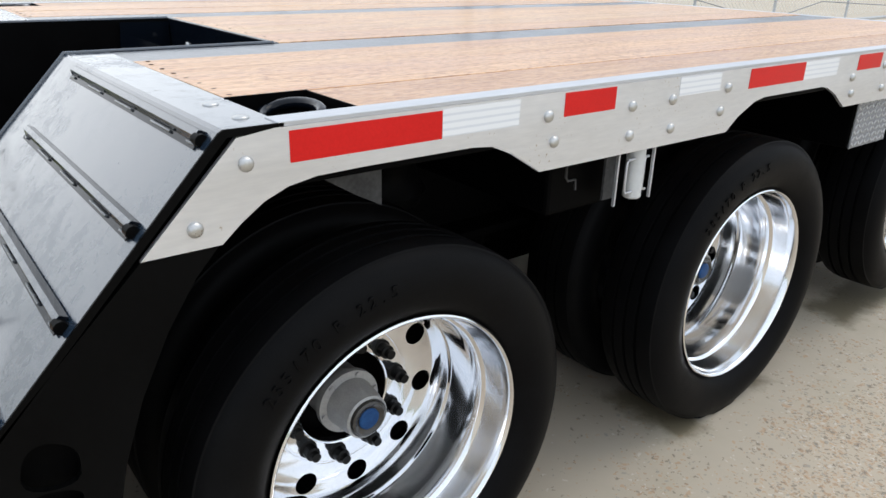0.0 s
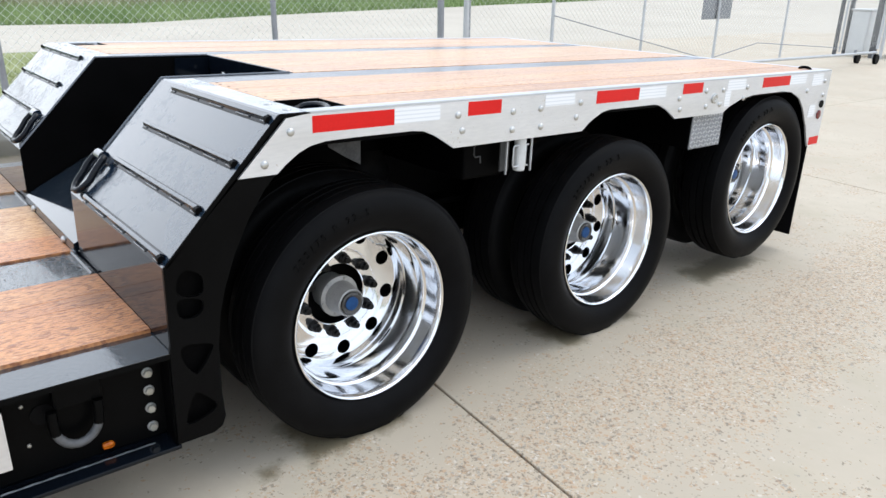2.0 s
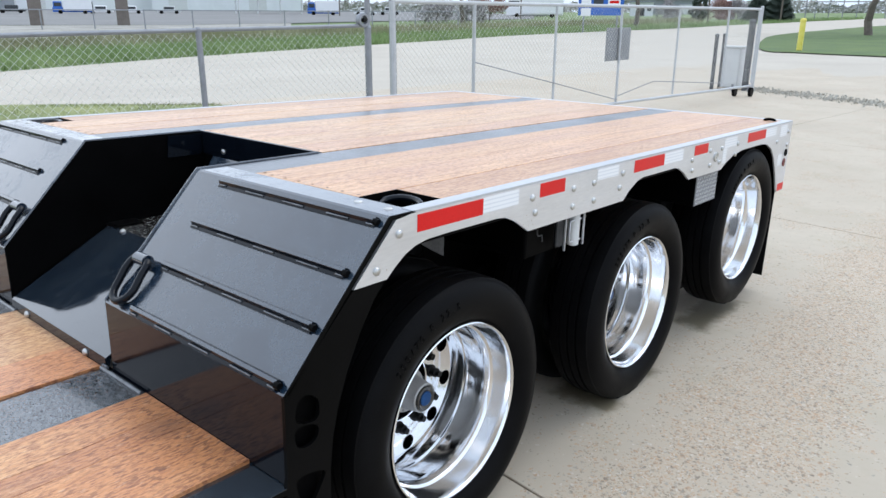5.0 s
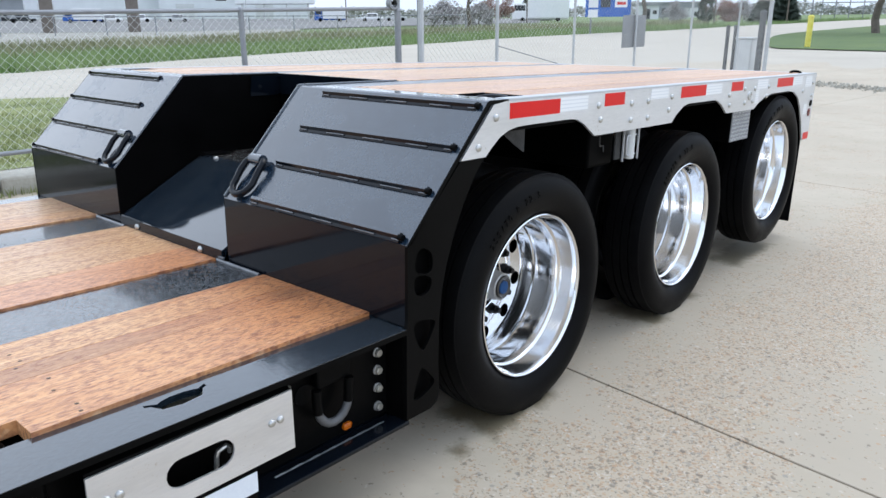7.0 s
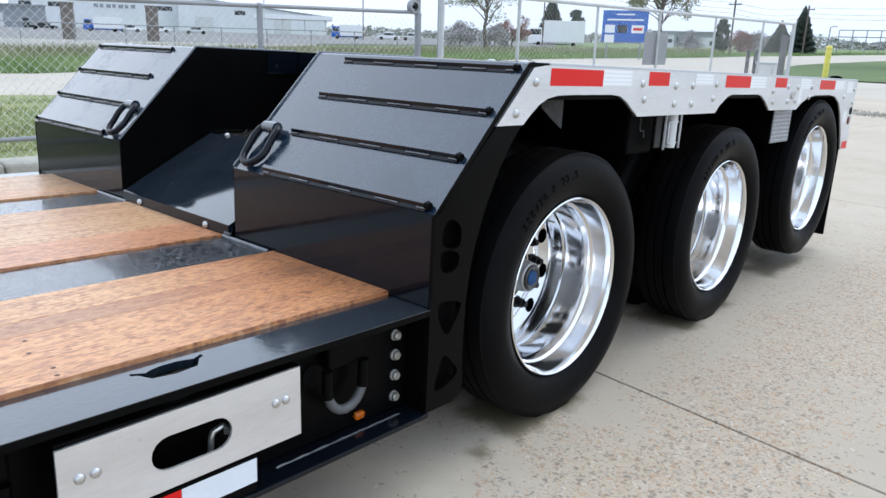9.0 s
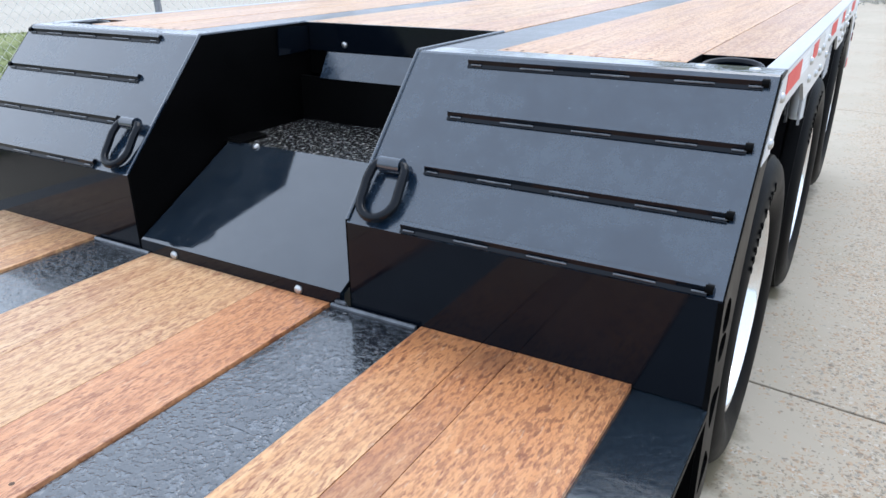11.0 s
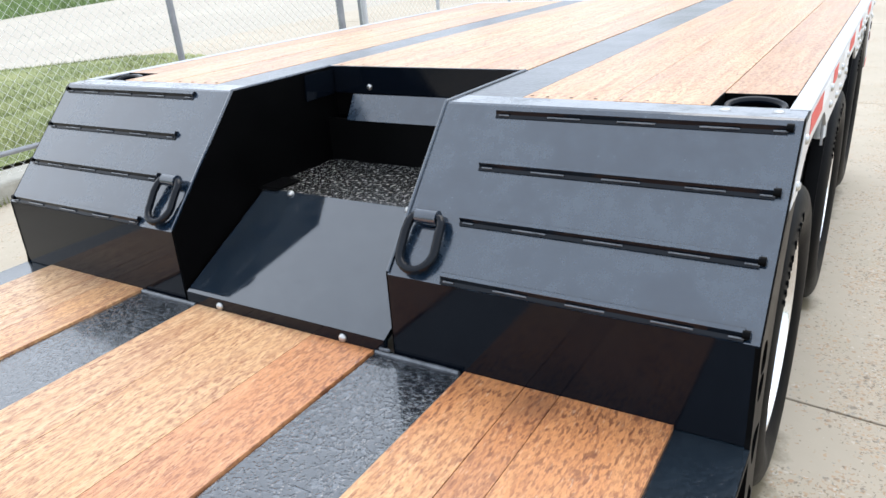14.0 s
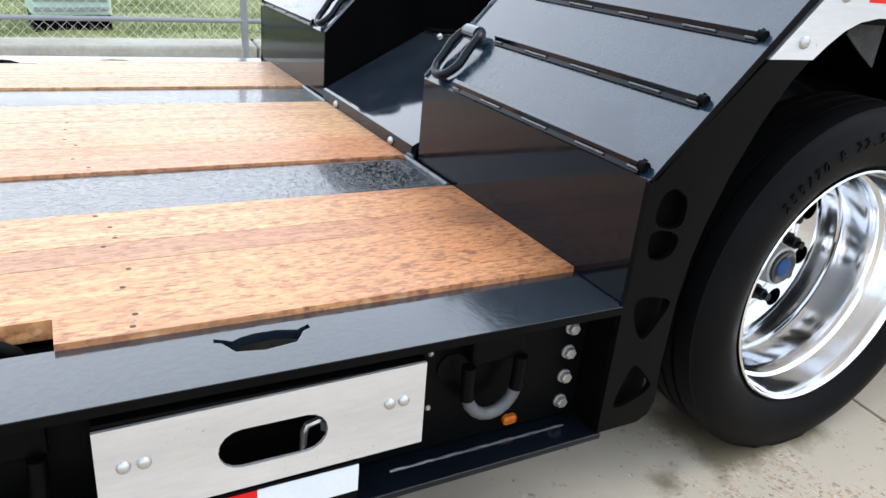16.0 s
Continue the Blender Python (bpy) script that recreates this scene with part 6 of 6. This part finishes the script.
rails = tagged(empty("pipe_fence", None), "low grey pipe rail fence along the far road", "fence")
line = [away(-78 + 3.2 * i, 66) for i in range(13)]
for p in line:
    part("post", tube(bmesh.new(), [p, p + Vector((0, 0, 1.6))], 0.05, 6), GALV, rails)
part("rail", tube(bmesh.new(), [p + Vector((0, 0, 1.55)) for p in line], 0.04, 6), GALV, rails)

cabinet = tagged(empty("utility_box", pose(-7.2, -1.4, 0.1, 0, 0, 4)), "pale green louvred utility box on the lawn", "utility box")
body = part("body", box(bmesh.new(), (-0.35, 0.35), (-0.34, 0.34), (0.14, 0.82), 0.02), MINT, cabinet)
part("base", box(bmesh.new(), (-0.33, 0.33), (-0.33, 0.33), (-0.05, 0.14), 0.005), SATIN, cabinet)
for i in range(7):
    z = 0.18 + i * 0.085
    part("louvre", box(bmesh.new(), (0.345, 0.37), (-0.31, 0.31), (z, z + 0.035), 0.005), SLATE, body)

# winding drum on the gate post
END = on_fence(4.45)
reel = tagged(empty("cable_reel", Matrix.Translation(END + Vector((0.0, -0.08, 1.64)))), "small grey cable reel on the gate post", "reel")
smooth(part("rim", lathe(bmesh.new(), [(-0.035, 0.05), (-0.035, 0.075), (-0.02, 0.08), (0.02, 0.08), (0.035, 0.075), (0.035, 0.05), (0.02, 0.056), (-0.02, 0.056)], 24, closed=True), GALV, reel), 30)
smooth(part("hub", lathe(bmesh.new(), [(-0.05, 0.012), (-0.05, 0.024), (0.05, 0.024), (0.05, 0.012)], 16), NUT, reel), 30)
for i in range(4):
    a = radians(45 + 90 * i)
    part("spoke", tube(bmesh.new(), [(0, 0.02 * math.cos(a), 0.02 * math.sin(a)), (0, 0.058 * math.cos(a), 0.058 * math.sin(a))], 0.006, 6), GALV, reel)
part("bracket", box(bmesh.new(), (-0.012, 0.012), (0.0, 0.08), (-0.012, 0.012), 0.003), GALV, reel)
for q in (END, Vector((-5.16, 4.93, 0))):
    p = tagged(empty("gate_post"), "tall galvanised gate post", "post", "gate posts")
    smooth(part("pole", post(bmesh.new(), q, 2.2, 0.032 if q is END else 0.042), GALV, p))
gravel_rng = random.Random(9)
verts, faces = [], []
for _ in range(4200):
    f = gravel_rng.random()
    c = Vector((-4.9 + 13 * f + gravel_rng.gauss(0, 0.1), 17.1 - 6.2 * f + gravel_rng.gauss(0, 0.32), 0.0))
    s = gravel_rng.uniform(0.012, 0.055)
    i = len(verts)
    verts += [c + Vector((gravel_rng.uniform(-s, s), gravel_rng.uniform(-s, s), s * 0.1)) for _ in range(3)] + [c + Vector((0, 0, s))]
    faces += [(i, i + 1, i + 3), (i + 1, i + 2, i + 3), (i + 2, i, i + 3)]
me = bpy.data.meshes.new("gravel")
me.from_pydata(verts, [], faces)
me.materials.append(KERB)
tagged(new("gravel", me), "loose grey stones along the pavement edge", "gravel", kind="stuff")


# -- rain drops left on the trailer
drop_rng = random.Random(31)
verts, faces = [], []


def drop(at, normal, r):
    q = Vector((0, 0, 1)).rotation_difference(Vector(normal)).to_matrix()
    i = len(verts)
    sx = drop_rng.uniform(0.8, 1.3)
    for rr, hh in ((1.0, 0.0), (0.8, 0.22), (0.4, 0.36)):
        for k in range(8):
            verts.append(Vector(at) + q @ Vector((r * rr * sx * math.cos(k * math.pi / 4), r * rr * math.sin(k * math.pi / 4), r * hh)))
    for a in (0, 8):
        for k in range(8):
            faces.append((i + a + k, i + a + (k + 1) % 8, i + a + 8 + (k + 1) % 8, i + a + 8 + k))
    faces.append(tuple(range(i + 16, i + 24)))


for _ in range(170):  # on the plate that slopes into the well
    f = drop_rng.random()
    drop((drop_rng.uniform(-1.77, -1.35) if drop_rng.random() < 0.75 else drop_rng.uniform(-1.35, -0.96), -0.695 + 0.4 * f, 0.5948 + 0.2176 * f), (0, -0.47, 0.88), drop_rng.uniform(0.0009, 0.0022))
for _ in range(60):  # on the side rail beside the sloped front
    drop((-(abs(drop_rng.gauss(0.0, 0.06)) % 0.155) - 0.004, -0.72 - abs(drop_rng.gauss(0, 0.16)), LOW - 0.002), (0, 0, 1), drop_rng.uniform(0.0006, 0.0015))
for _ in range(260):  # on the deck strips
    drop((drop_rng.choice((-0.855, -1.865)) + drop_rng.uniform(-0.135, 0.135), -0.73 - abs(drop_rng.gauss(0, 0.25)), LOW + 0.002), (0, 0, 1), drop_rng.uniform(0.0015, 0.0035))
me = bpy.data.meshes.new("rain_drops")
me.from_pydata(verts, [], faces)
me.polygons.foreach_set("use_smooth", [True] * len(me.polygons))
me.materials.append(WETTED)
drops = new("rain_drops", me)
drops.matrix_world = pose(0, 0, 0, -1.7, 0, 0)
tagged(drops, "small rain drops on the black paint of the trailer", "water", kind="stuff")
